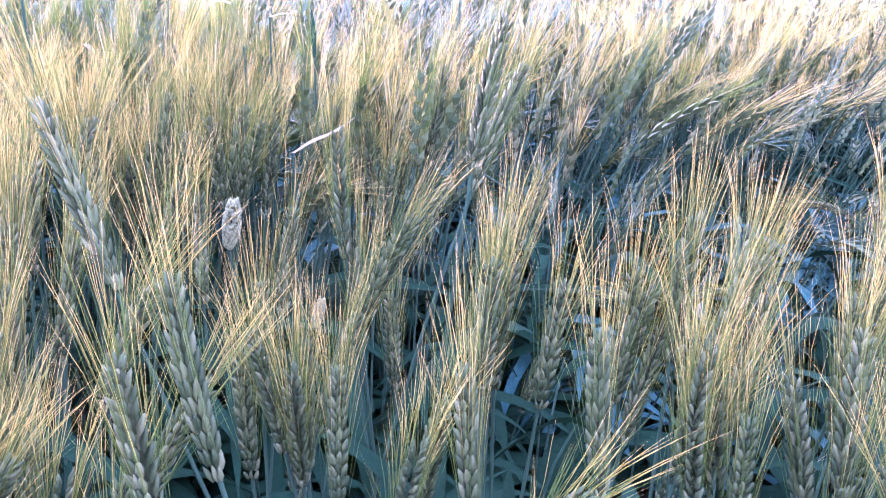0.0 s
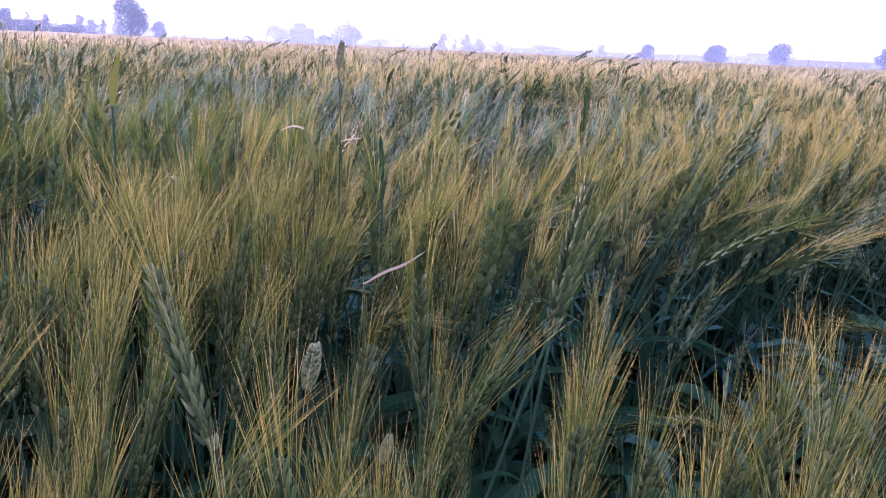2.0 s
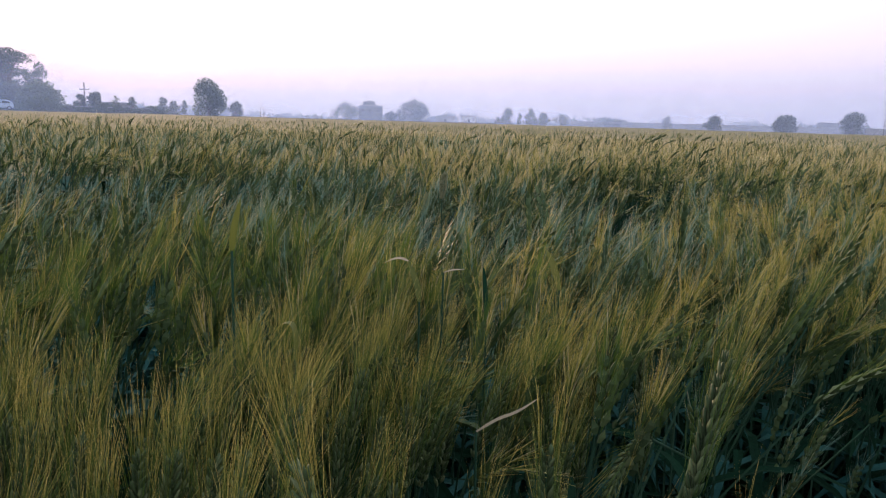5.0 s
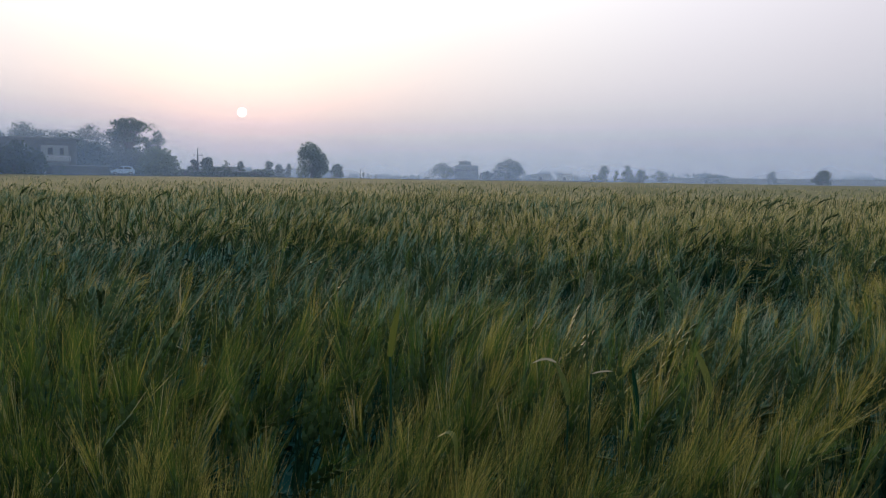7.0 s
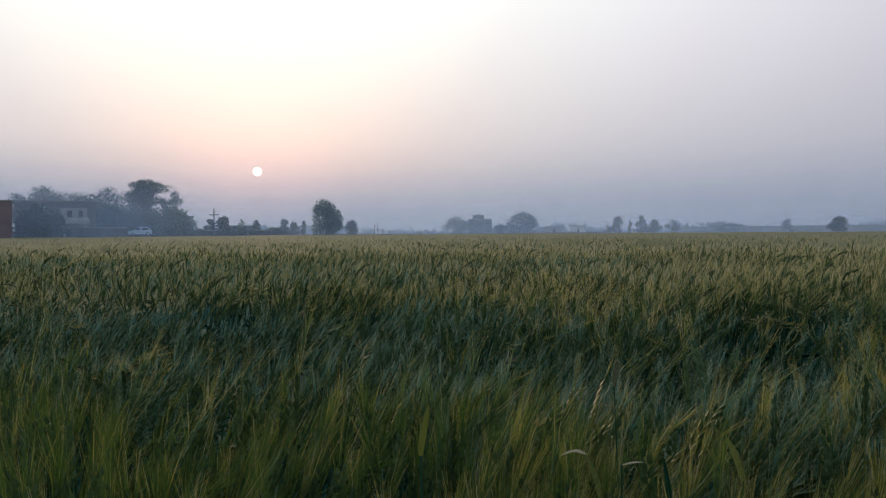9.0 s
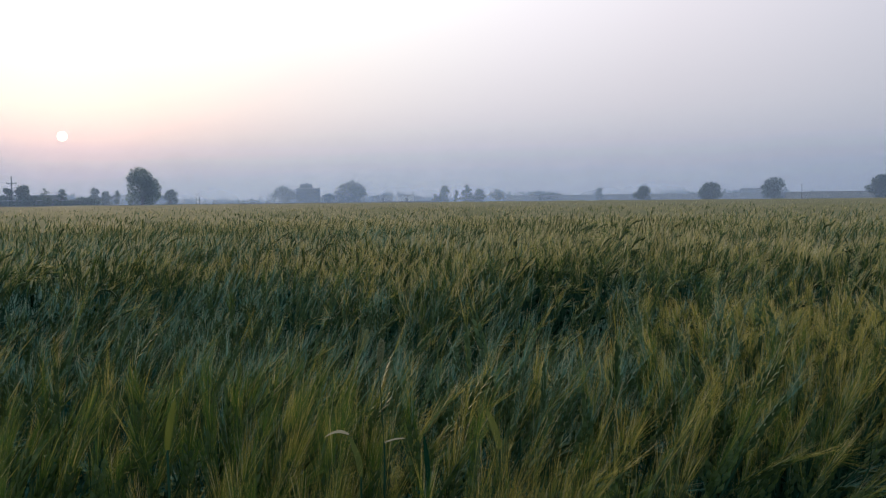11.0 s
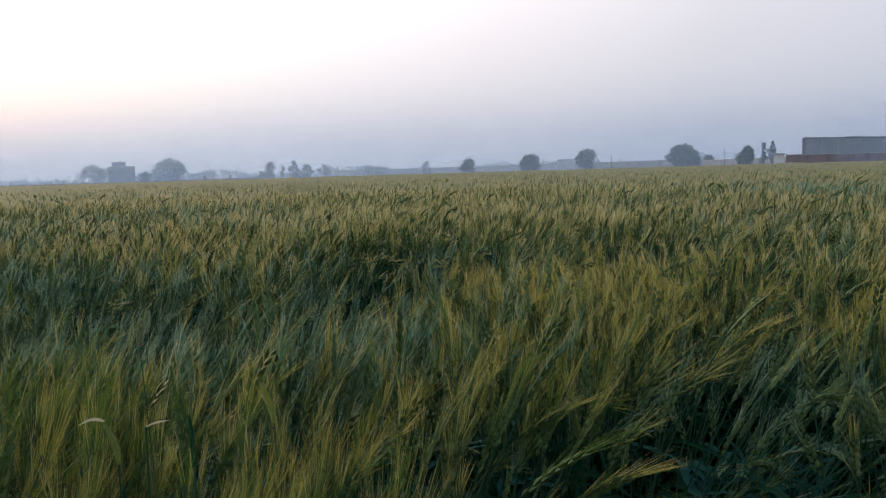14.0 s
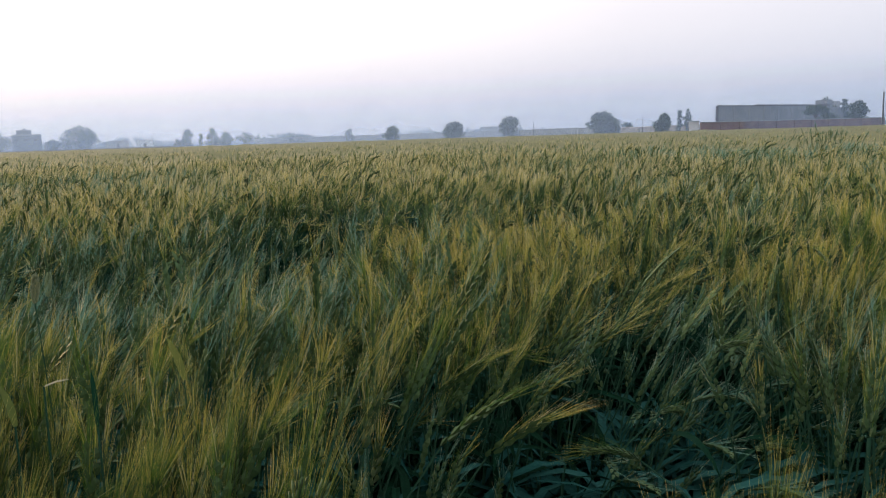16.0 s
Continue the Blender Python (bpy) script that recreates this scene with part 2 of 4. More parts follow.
def part(name, bm, mat, parent, label=""):
    me = bpy.data.meshes.new(name)
    bm.to_mesh(me)
    bm.free()
    me.materials.append(mat)
    ob = new(name, me)
    ob.parent = parent
    return tagged(ob, label)


class Soup:
    """Triangles collected piece by piece, with a material number each."""

    def __init__(self):
        self.v, self.f, self.m, self.r, self.n = [], [], [], [], 0

    def put(self, v, f, m=0, ripe=0.0):
        """ripe: how far along its growth each vertex lies, 0 at the base of an awn, 1 at its tip."""
        v, f = np.asarray(v, float).reshape(-1, 3), np.asarray(f, int).reshape(-1, 3)
        self.v.append(v)
        self.f.append(f + self.n)
        self.m.append(np.full(len(f), m))
        self.r.append(np.broadcast_to(np.asarray(ripe, float), len(v)))
        self.n += len(v)

    def done(self):
        return np.concatenate(self.v), np.concatenate(self.f), np.concatenate(self.m), np.concatenate(self.r)


def unit(a):
    a = np.asarray(a, float)
    return a / (np.linalg.norm(a) + 1e-12)


def frame_of(axis):
    t = unit(axis)
    s = unit(np.cross(t, (0.0, 1.0, 0.0) if abs(t[1]) < 0.9 else (1.0, 0.0, 0.0)))
    return t, s, np.cross(s, t)


def tube(points, radii, sides, tip=False):
    """A tapered tube along points; with tip it ends in a point."""
    p, v, f = np.asarray(points, float), [], []
    rings = len(p) - (1 if tip else 0)
    for k in range(rings):
        _, s, n = frame_of(p[min(k + 1, len(p) - 1)] - p[max(k - 1, 0)])
        for j in range(sides):
            a = 2 * math.pi * j / sides
            v.append(p[k] + radii[k] * (math.cos(a) * s + math.sin(a) * n))
    for k in range(rings - 1):
        for j in range(sides):
            a, b = k * sides + j, k * sides + (j + 1) % sides
            f += [(a, b, b + sides), (a, b + sides, a + sides)]
    if tip:
        v.append(p[-1])
        f += [((rings - 1) * sides + j, (rings - 1) * sides + (j + 1) % sides, rings * sides) for j in range(sides)]
    return np.array(v), f


def strip(points, widths, side, fold=0.25):
    """A leaf blade: two halves folded along the midrib."""
    p, v, f = np.asarray(points, float), [], []
    for k in range(len(p)):
        t = unit(p[min(k + 1, len(p) - 1)] - p[max(k - 1, 0)])
        s = unit(side - t * np.dot(side, t))
        n = np.cross(s, t)
        v += [p[k] - s * widths[k] + n * fold * widths[k], p[k], p[k] + s * widths[k] + n * fold * widths[k]]
    for k in range(len(p) - 1):
        for j in (0, 1):
            a = 3 * k + j
            f += [(a, a + 1, a + 4), (a, a + 4, a + 3)]
    return np.array(v), f


def grain(base, axis, length, width, sides=4, rings=3):
    """One pointed husk."""
    t, s, n = frame_of(axis)
    prof = [(0.0, 0.45), (0.35, 1.0), (0.75, 0.62)] if rings == 3 else [(0.0, 0.5), (0.45, 1.0)]
    v, f = [], []
    for u, r in prof:
        for j in range(sides):
            a = 2 * math.pi * (j + 0.5) / sides
            v.append(base + t * u * length + width * r * (math.cos(a) * s + math.sin(a) * n))
    v.append(base + t * length)
    k = len(prof)
    for i in range(k - 1):
        for j in range(sides):
            a, b = i * sides + j, i * sides + (j + 1) % sides
            f += [(a, b, b + sides), (a, b + sides, a + sides)]
    f += [((k - 1) * sides + j, (k - 1) * sides + (j + 1) % sides, k * sides) for j in range(sides)]
    return v, f


# ---- wheat ----
EAR_LEN, STEM_LEN = 0.095, 0.80


def stalk_curve(rng, height, nod):
    """Stem points, then the axis of the ear, bending over towards +x by nod (radians) near the top."""
    d = np.array([1.0, 0.0, 0.0])
    p, pts, ang = np.zeros(3), [np.zeros(3)], rng.uniform(-0.03, 0.03)
    for k in range(8):
        ang += nod * (0.0, 0.0, 0.01, 0.02, 0.03, 0.06, 0.12, 0.2)[k]
        p = p + height / 8 * (math.sin(ang) * d + math.cos(ang) * np.array([0, 0, 1.0]))
        pts.append(p)
    axis = [p]
    for k in range(6):
        ang += nod * 0.56 / 6
        p = p + EAR_LEN / 6 * (math.sin(ang) * d + math.cos(ang) * np.array([0, 0, 1.0]))
        axis.append(p)
    return np.array(pts), np.array(axis), d


def along(axis, u):
    k = min(int(u * (len(axis) - 1)), len(axis) - 2)
    w = u * (len(axis) - 1) - k
    return axis[k] * (1 - w) + axis[k + 1] * w, unit(axis[k + 1] - axis[k])


def wheat_pieces(seed, detail, nod=0.15, leafy=3, awns=1.0, fine=1.0, eared=True, broad=1.0):
    """Separate soups for stem, ear, awns and each leaf of one wheat plant."""
    rng = np.random.RandomState(seed)
    height = STEM_LEN * rng.uniform(0.94, 1.05)
    pts, axis, bend = stalk_curve(rng, height, nod * rng.uniform(0.6, 1.4))
    stem, ear, hair, leaves = Soup(), Soup(), Soup(), []
    if detail == 0:
        stem.put(*tube(pts, np.linspace(0.0021, 0.0013, len(pts)), 5))
    elif detail == 1:
        stem.put(*tube(pts[[0, 3, 6, 8]], (0.0022, 0.002, 0.0018, 0.0016), 3))
    elif detail == 2:
        stem.put(*tube(pts[[2, 8]], (0.003, 0.0022), 3))
    turn = rng.uniform(0, math.pi)
    rows = (24, 11, 6, 1)[detail] if eared else 0
    for k in range(rows):
        u = (k + 0.3) / rows
        c, t = along(axis, u * 0.97)
        _, s0, n0 = frame_of(t)
        s = math.cos(turn) * s0 + math.sin(turn) * n0
        n = np.cross(s, t)
        sign = 1 if k % 2 else -1
        fat = 0.62 + 0.5 * math.sin(math.pi * min(1, u * 0.85 + 0.12))
        tips = []
        if detail == 0:
            for q in (-1, 0, 1):
                ax = unit(t + s * sign * 0.24 + n * q * 0.27 + rng.normal(0, 0.05, 3))
                b = c + s * sign * 0.0017 + n * q * 0.0018
                ear.put(*grain(b, ax, 0.0110 * fat, 0.0021 * fat, 3))
                tips.append((b + ax * 0.0125 * fat, ax))
        elif detail == 1:
            ax = unit(t + s * sign * 0.30)
            ear.put(*grain(c + s * sign * 0.0022, ax, 0.0172 * fat, 0.0050 * fat, 3, 2))
            tips = [(c + ax * 0.012 * fat, unit(ax + n * q)) for q in (-0.3, 0.3)]
        else:
            ax = unit(t + s * sign * 0.3)
            if detail == 2 or seed % 3 == 0:
                ear.put(*grain(c + s * sign * 0.002, ax, (0.028, 0.095)[detail - 2] * fat, (0.0056, 0.0058)[detail - 2] * fat, 3, 2))
            tips.append((c + ax * 0.02, ax))
        for b, ax in tips:
            if rng.rand() > awns * (0.95, 0.95, 1.0, 1.0)[detail]:
                continue
            out = unit(t * 1.0 + (ax - t * np.dot(ax, t)) * rng.uniform(0.15, 0.60) + rng.normal(0, 0.045, 3))
            reach = rng.uniform(0.052, 0.080)
            green = 1 if rng.rand() > u * 0.85 else 0
            if detail == 0:
                mid = b + out * reach * 0.5
                end = b + unit(out + (out - t) * 0.25 + rng.normal(0, 0.02, 3)) * reach
                hair.put(*tube([b, mid, end], (0.00015, 0.00012, 0), 3, True), green, [0, 0, 0, 0.5, 0.5, 0.5, 1])
            else:
                for q in range((0, 4, 7, 18)[detail]):
                    o2 = unit(out + rng.normal(0, (0, 0.055, 0.085, 0.15)[detail], 3))
                    w = unit(np.cross(o2, rng.normal(0, 1, 3))) * (0, 0.00031, 0.00058, 0.00145)[detail] * fine
                    ripe = (0, u * 0.6 + 0.32, u * 0.7 + 0.35, 0.85)[detail]
                    # Kind 2, the haze-paled straw, takes a larger share farther out.
                    green = 1 if rng.rand() > ripe else 2 * (rng.rand() < (0, 0.15, 0.5, 0.85)[detail])
                    b2 = along(axis, rng.uniform(0.1, 1.0))[0] if detail == 3 else b
                    hair.put([b2 - w, b2 + w, b2 + o2 * reach * rng.uniform(0.9, 1.15)], [(0, 1, 2)], green, [0, 0, 1])
    for k in range(leafy):
        lf = Soup()
        u = (0.74, 0.58, 0.42, 0.66, 0.50, 0.34)[k] * rng.uniform(0.92, 1.06)
        c, t = along(pts, u)
        az = rng.uniform(0, 2 * math.pi)
        d = np.array([math.cos(az), math.sin(az), 0])
        rise, length = rng.uniform(0.7, 1.4), rng.uniform(0.15, 0.27)
        steps = (7, 4, 2, 2)[detail]
        p, ang, path = c, rise, [c]
        for i in range(steps):
            ang -= rng.uniform(1.1, 2.3) / steps
            p = p + length / steps * (math.cos(ang) * d + math.sin(ang) * np.array([0, 0, 1.0]))
            path.append(p)
        w = rng.uniform(0.0060, 0.0095) * np.array([0.55, 0.9, 1, 0.97, 0.85, 0.65, 0.4, 0.05])[np.linspace(0, 7, steps + 1).round().astype(int)]
        lf.put(*strip(path, w * broad * (1, 1, 1.3, 1.3)[detail], np.cross(d, (0, 0, 1.0)) + rng.normal(0, 0.3, 3)))
        leaves.append(lf)
    return stem, ear, hair, leaves


def wheat_template(seed, detail, blue_green=False, pale=False, green=False, **kw):
    """One plant as a single soup; materials: 0 awn, 1 ear, 2 leaf, 3 stem, 4 green and 5 sky-tinted awns, 6 pale lit
    ear, 7 pale leaf, 8 pale hazed awns.
    """
    stem, ear, hair, leaves = wheat_pieces(seed, detail, **kw)
    out = Soup()
    for soup, m in ((hair, 0), (ear, 6 if pale else 1), (stem, 3), *((lf, 7 if blue_green and k % 3 < 2 else 2) for k, lf in enumerate(leaves))):
        if soup.v:
            v, f, kind, ripe = soup.done()
            out.put(v, f, m, ripe)
            if m == 0:
                out.m[-1] = np.where(np.arange(len(f)) % 10 < 1, 8, 5) if blue_green else np.where(np.arange(len(f)) % 10 < (8 if green else 0), 4, kind * 4)
    return out.done()


# The field's unevenness (centre x, y, half widths, turn, drop, lean): open gaps, patches laid over, and low swales.
GAPS = [
    (0.18, 0.72, 0.27, 0.23, 0.20, 0.46, 0.03),
    (0.53, 1.03, 0.43, 0.27, 0.38, 0.46, 0.04),
    (-1.02, 1.30, 0.12, 0.10, 0.00, 0.36, 0.05),
    (-0.48, 1.45, 0.18, 0.10, 0.10, 0.30, 0.08),
    (0.08, 1.66, 0.18, 0.08, 0.60, 0.30, 0.05),
]
LODGED = [
    (0.84, 1.46, 0.40, 0.22, 0.60, 0.13, 0.60),
    (-0.52, 1.92, 0.80, 0.56, 0.10, 0.12, 0.10),
    (-1.47, 2.10, 1.00, 0.70, -0.20, 0.12, 0.10),
    (-0.02, 2.20, 0.31, 0.61, -0.15, 0.15, 0.08),
]
SWALES = [
    (1.00, 1.12, 0.28, 0.16, 0.30, 0.08, 0.10),
    (-2.44, 3.02, 1.29, 0.55, 0.00, 0.08, 0.20),
    (1.13, 3.07, 1.10, 0.33, 0.05, 0.10, 0.12),
    (-0.50, 3.95, 0.55, 0.29, 0.00, 0.07, 0.15),
    (-3.02, 4.96, 1.38, 0.55, 0.05, 0.06, 0.20),
    (2.86, 4.12, 1.20, 0.32, 0.20, 0.07, 0.15),
    (-0.67, 5.54, 1.10, 0.37, 0.00, 0.04, 0.15),
    (7.98, 9.66, 3.22, 2.02, 0.40, 0.05, 0.30),
    (-3.78, 7.14, 2.30, 0.74, 0.10, 0.04, 0.20),
]
DIPS = GAPS + LODGED + SWALES


def dip(x, y):
    """How deep each place lies in a dip, its drop and its lean."""
    drop, lean = np.zeros_like(x), np.zeros_like(x)
    for cx, cy, a, b, turn, d, l in DIPS:
        u = ((x - cx) * math.cos(turn) + (y - cy) * math.sin(turn)) / a
        v = (-(x - cx) * math.sin(turn) + (y - cy) * math.cos(turn)) / b
        q = u * u + v * v + 0.25 * np.sin(3.1 * x + 1.7 * cy) * np.sin(3.7 * y + cx)
        w = np.clip(2.2 - 2.0 * q, 0, 1)
        drop, lean = np.maximum(drop, d * w), np.maximum(lean, l * w)
    return drop, lean


# Where the crop is blue-green, sky tint included: centre x, y, half widths, turn.
BLUE_GREEN = [(0.66, 1.42, 0.30, 0.11, 0.30), (-1.09, 2.00, 1.50, 0.76, -0.15), (-0.40, 1.66, 0.46, 0.44, 0.30), (-0.02, 2.18, 0.36, 0.74, -0.15), (-2.18, 2.86, 1.47, 0.55, 0.00),
          (1.13, 3.11, 1.15, 0.35, 0.05), (-0.50, 3.99, 0.60, 0.31, 0.00), (-3.02, 5.04, 1.47, 0.64, 0.10),
          (2.86, 4.16, 1.29, 0.33, 0.20), (-4.20, 7.22, 3.68, 0.83, 0.15), (-0.84, 5.71, 1.10, 0.37, 0.00), (20.16, 22.68, 8.28, 3.68, 0.60), (7.98, 9.66, 3.50, 2.02, 0.40)]


def blue_green_here(x, y):
    """How blue-green the crop is at each place, 0 to 1."""
    best = np.zeros_like(x)
    for cx, cy, a, b, turn in BLUE_GREEN:
        u = ((x - cx) * math.cos(turn) + (y - cy) * math.sin(turn)) / a
        v = (-(x - cx) * math.sin(turn) + (y - cy) * math.cos(turn)) / b
        q = u * u + v * v + 0.25 * np.sin(3.7 * x + cy) * np.sin(4.9 * y + cx)
        best = np.maximum(best, np.clip(2.2 - 1.7 * q, 0, 0.96))
    mottle = np.sin(1.1 * x + 2.0 * np.sin(0.6 * y)) * np.sin(0.9 * y + 1.5 * np.sin(0.5 * x))
    return np.maximum(best, np.clip(mottle * 0.5 - 0.15, 0, 0.3) * np.clip((np.hypot(x, y) - 4) / 3, 0, 1))


def greener_here(x, y):
    """How green, not yet gold, the beards are: most beside the viewer on the side of the sun, and in drifts."""
    side = np.clip((-0.15 - x) / 0.5, 0, 1) * np.clip((1.9 - y) / 0.5, 0, 1)
    drift = 0.5 + 0.5 * np.sin(2.3 * x + 1.1 * np.sin(1.9 * y)) * np.sin(1.7 * y + 0.8)
    left = np.clip((-np.arctan2(x, y) - 0.2) / 0.4, 0, 1) * np.clip((np.hypot(x, y) - 2) / 3, 0, 1)
    near = np.clip((1.7 - np.hypot(x, y)) / 0.5, 0, 1)
    return np.clip(0.80 * side + 0.12 * near + 0.30 * drift + 0.25 * left, 0, 0.85)


def ripple(x, y, seed=0.0):
    """Gentle waves over the whole crop, in metres."""
    return (0.022 * np.sin(x * 1.9 + 1.3 * np.sin(y * 0.9 + seed) + 2) + 0.022 * np.sin(y * 1.6 + 1.7 * np.sin(x * 0.7) + seed)
            + 0.015 * np.sin(x * 4.3 + y * 3.1 + seed))


def sway(x, y):
    """How the breeze and the last wind have combed the crop: mostly to the right, in drifts."""
    far_off = np.clip((np.hypot(x, y) - 0.7) / 1.2, 0.1, 1)
    wx = 0.04 + 0.05 * np.sin(1.7 * x + 0.9 * y + 1.0) + 0.06 * np.sin(3.9 * x - 2.3 * y)
    wy = 0.02 + 0.06 * np.sin(1.3 * y + 2.1 * x + 0.5) + 0.04 * np.sin(4.1 * y - 1.7 * x)
    return wx * far_off, wy * far_off


def scatter(rng, n, r0, r1, half, power=0.5):
    """n places in the sector before the camera; power 0.5 is an even spread, 0 thins out with the square of the distance."""
    a = rng.uniform(-half, half, n) + (radians(-2) if half < 3 else 0)
    if power == 0:
        r = r0 * (r1 / r0) ** (rng.rand(n) ** 1.25)
        return r * np.sin(a), r * np.cos(a)
    r = (r0 ** (1 / power) + rng.rand(n) * (r1 ** (1 / power) - r0 ** (1 / power))) ** power
    return r * np.sin(a), r * np.cos(a)


def tufts(rng, n, r0, r1, half, power=0.5, each=7, wide=0.035, rough=0.035):
    """Plants in tufts: places, growth and lean; the plants of a tuft share height and lean and fan out from its middle."""
    k = max(n // each, 1)
    cx, cy = scatter(rng, k, r0, r1, half, power)
    who = rng.randint(0, k, n)
    ox, oy = rng.normal(0, wide, n), rng.normal(0, wide, n)
    x, y = cx[who] + ox, cy[who] + oy
    drop, lean = dip(x, y)
    wx, wy = sway(x, y)
    bend = lean * rng.uniform(0.6, 1.2, n)
    az = rng.normal(0.1, 0.35, n)
    lx = wx + rng.normal(0, 0.10, k)[who] + rng.normal(0, 0.05, n) + np.cos(az) * bend + ox * 1.1
    ly = wy + rng.normal(0, 0.10, k)[who] + rng.normal(0, 0.05, n) + np.sin(az) * bend + oy * 1.1
    grow = 1.0 + ripple(x, y) + rng.normal(0, rough, k)[who] + rng.normal(0, 0.028, n) - drop
    return x, y, np.minimum(grow, 1.03 - drop), lx, ly, drop


def around(rng, n):
    """Places beside and behind the viewer, outside the sector ahead."""
    place = tufts(rng, n, 0.75, 7.0, math.pi, 0.5, 6, 0.10)
    out = np.abs(np.arctan2(place[0], place[1])) > radians(50) + 0.12 / np.hypot(place[0], place[1])
    return tuple(p[out] for p in place)


MATS = [AWN, EAR, LEAF_SHADED, STEM, AWN_GREEN, AWN_SKY_BLUE, EAR_PALE_LIT, GLAUCOUS, AWN_PALE_HAZED]


def crop(name, label, rng, upright, leafy, place, size=1.0, green=()):
    """One object with a plant at every place: upright templates, and leafy ones with few awns in the dips."""
    thin = (place[5] > 0.27) & (rng.rand(len(place[0])) < 0.88)
    x, y, grow, lx, ly, drop = (p[~thin] for p in place)
    templates = upright + leafy + list(green)
    pick = rng.randint(0, len(upright), len(x))
    low = rng.rand(len(x)) < np.maximum(np.clip(drop * 11 - 0.2, 0, 0.95), blue_green_here(x, y))
    pick = np.where(low, len(upright) + rng.randint(0, len(leafy), len(x)), pick)
    if green:
        pick = np.where(~low & (rng.rand(len(x)) < greener_here(x, y)), len(upright) + len(leafy) + rng.randint(0, len(green), len(x)), pick)
    spin = rng.normal(0.0, 1.1, len(x))
    vs, fs, ms, rs, base = [], [], [], [], 0
    for k, (v, f, m, ripe) in enumerate(templates):
        at = np.flatnonzero(pick == k)
        if not len(at):
            continue
        c, s = np.cos(spin[at])[:, None], np.sin(spin[at])[:, None]
        h = grow[at][:, None]
        px, py, pz = (c * v[:, 0] - s * v[:, 1]) * size, (s * v[:, 0] + c * v[:, 1]) * size, v[:, 2] * h
        u = np.clip(pz / 0.9, 0, 1.3)
        l2 = (lx[at] ** 2 + ly[at] ** 2)[:, None]
        out = np.empty((len(at), len(v), 3), np.float32)
        out[:, :, 0] = px + x[at][:, None] + lx[at][:, None] * u**2 * 0.8
        out[:, :, 1] = py + y[at][:, None] + ly[at][:, None] * u**2 * 0.8
        out[:, :, 2] = pz * (1 - 0.30 * l2 * u)
        vs.append(out.reshape(-1, 3))
        fs.append((f[None] + (np.arange(len(at)) * len(v))[:, None, None]).reshape(-1, 3) + base)
        ms.append(np.tile(m, len(at)))
        rs.append(np.tile(ripe, len(at)))
        base += len(at) * len(v)
    ob = new(name, mesh_of(name, np.concatenate(vs), np.concatenate(fs), MATS, np.concatenate(ms), ripeness=np.concatenate(rs)))
    return tagged(ob, label, "crop", kind="stuff")


# ---- ground ----
def disc_mesh(name, radius, rings, mat, inner=0.0, z=0.0, segs=96):
    v, f = [], []
    rad = np.geomspace(max(inner, 0.5), radius, rings)
    for r in rad:
        v += [(r * math.cos(2 * math.pi * j / segs), r * math.sin(2 * math.pi * j / segs), z) for j in range(segs)]
    for k in range(rings - 1):
        for j in range(segs):
            a, b = k * segs + j, k * segs + (j + 1) % segs
            f += [(a, b, b + segs), (a, b + segs, a + segs)]
    if inner == 0.0:
        v.append((0, 0, z))
        f += [(len(v) - 1, j, (j + 1) % segs) for j in range(segs)]
    return mesh_of(name, v, f, [mat])


tagged(new("ground", disc_mesh("ground", 150.0, 14, SOIL)), "dark brown soil under the wheat", "ground", kind="structure")
tagged(new("far_ground", disc_mesh("far_ground", 4500.0, 14, FAR_GROUND, 149.9, -0.02)), "dull green open land to the horizon", "ground", kind="structure")


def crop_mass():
    """The closed mass of leaves below the ears: far off ahead, and close up, unseen, beside and behind the viewer to
    block light.
    """
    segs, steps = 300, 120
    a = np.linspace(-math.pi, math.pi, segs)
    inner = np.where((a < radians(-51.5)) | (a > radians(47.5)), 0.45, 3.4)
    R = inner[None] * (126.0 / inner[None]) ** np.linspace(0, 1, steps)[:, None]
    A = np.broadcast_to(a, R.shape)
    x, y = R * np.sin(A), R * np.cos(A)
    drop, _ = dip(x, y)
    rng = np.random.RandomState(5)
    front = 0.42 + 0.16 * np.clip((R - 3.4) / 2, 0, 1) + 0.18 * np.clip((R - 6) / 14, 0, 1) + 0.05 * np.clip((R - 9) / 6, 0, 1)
    # The unseen side stands higher to keep low light off the near plants.
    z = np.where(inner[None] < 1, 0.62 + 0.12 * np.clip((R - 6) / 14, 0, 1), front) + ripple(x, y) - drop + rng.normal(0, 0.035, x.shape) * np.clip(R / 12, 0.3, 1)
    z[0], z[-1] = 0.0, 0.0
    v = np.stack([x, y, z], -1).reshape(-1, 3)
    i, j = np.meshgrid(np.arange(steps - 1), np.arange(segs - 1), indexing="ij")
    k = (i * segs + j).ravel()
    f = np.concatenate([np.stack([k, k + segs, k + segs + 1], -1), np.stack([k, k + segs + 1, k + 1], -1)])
    return new("wheat_undergrowth", mesh_of("wheat_undergrowth", v, f, [WHEAT_MASS, LEAF_MASS_SHADED], np.tile(R[:-1, :-1].ravel() < 6.5, 2), True))


tagged(crop_mass(), "dense green wheat mass, its unseen part behind added to block light", "crop", kind="stuff")

# ---- the crop beyond the nearest plants ----
SECTOR = radians(49.5)
rng = np.random.RandomState(11)
NODS = (0.08, 0.25, 0.15, 0.5, 0.12, 1.3)
mid = [wheat_template(100 + k, 1, nod=NODS[k % 6], leafy=4, pale=k % 2 == 0) for k in range(12)]
mid_green = [wheat_template(130 + k, 1, nod=NODS[k % 6], leafy=4, green=True) for k in range(6)]
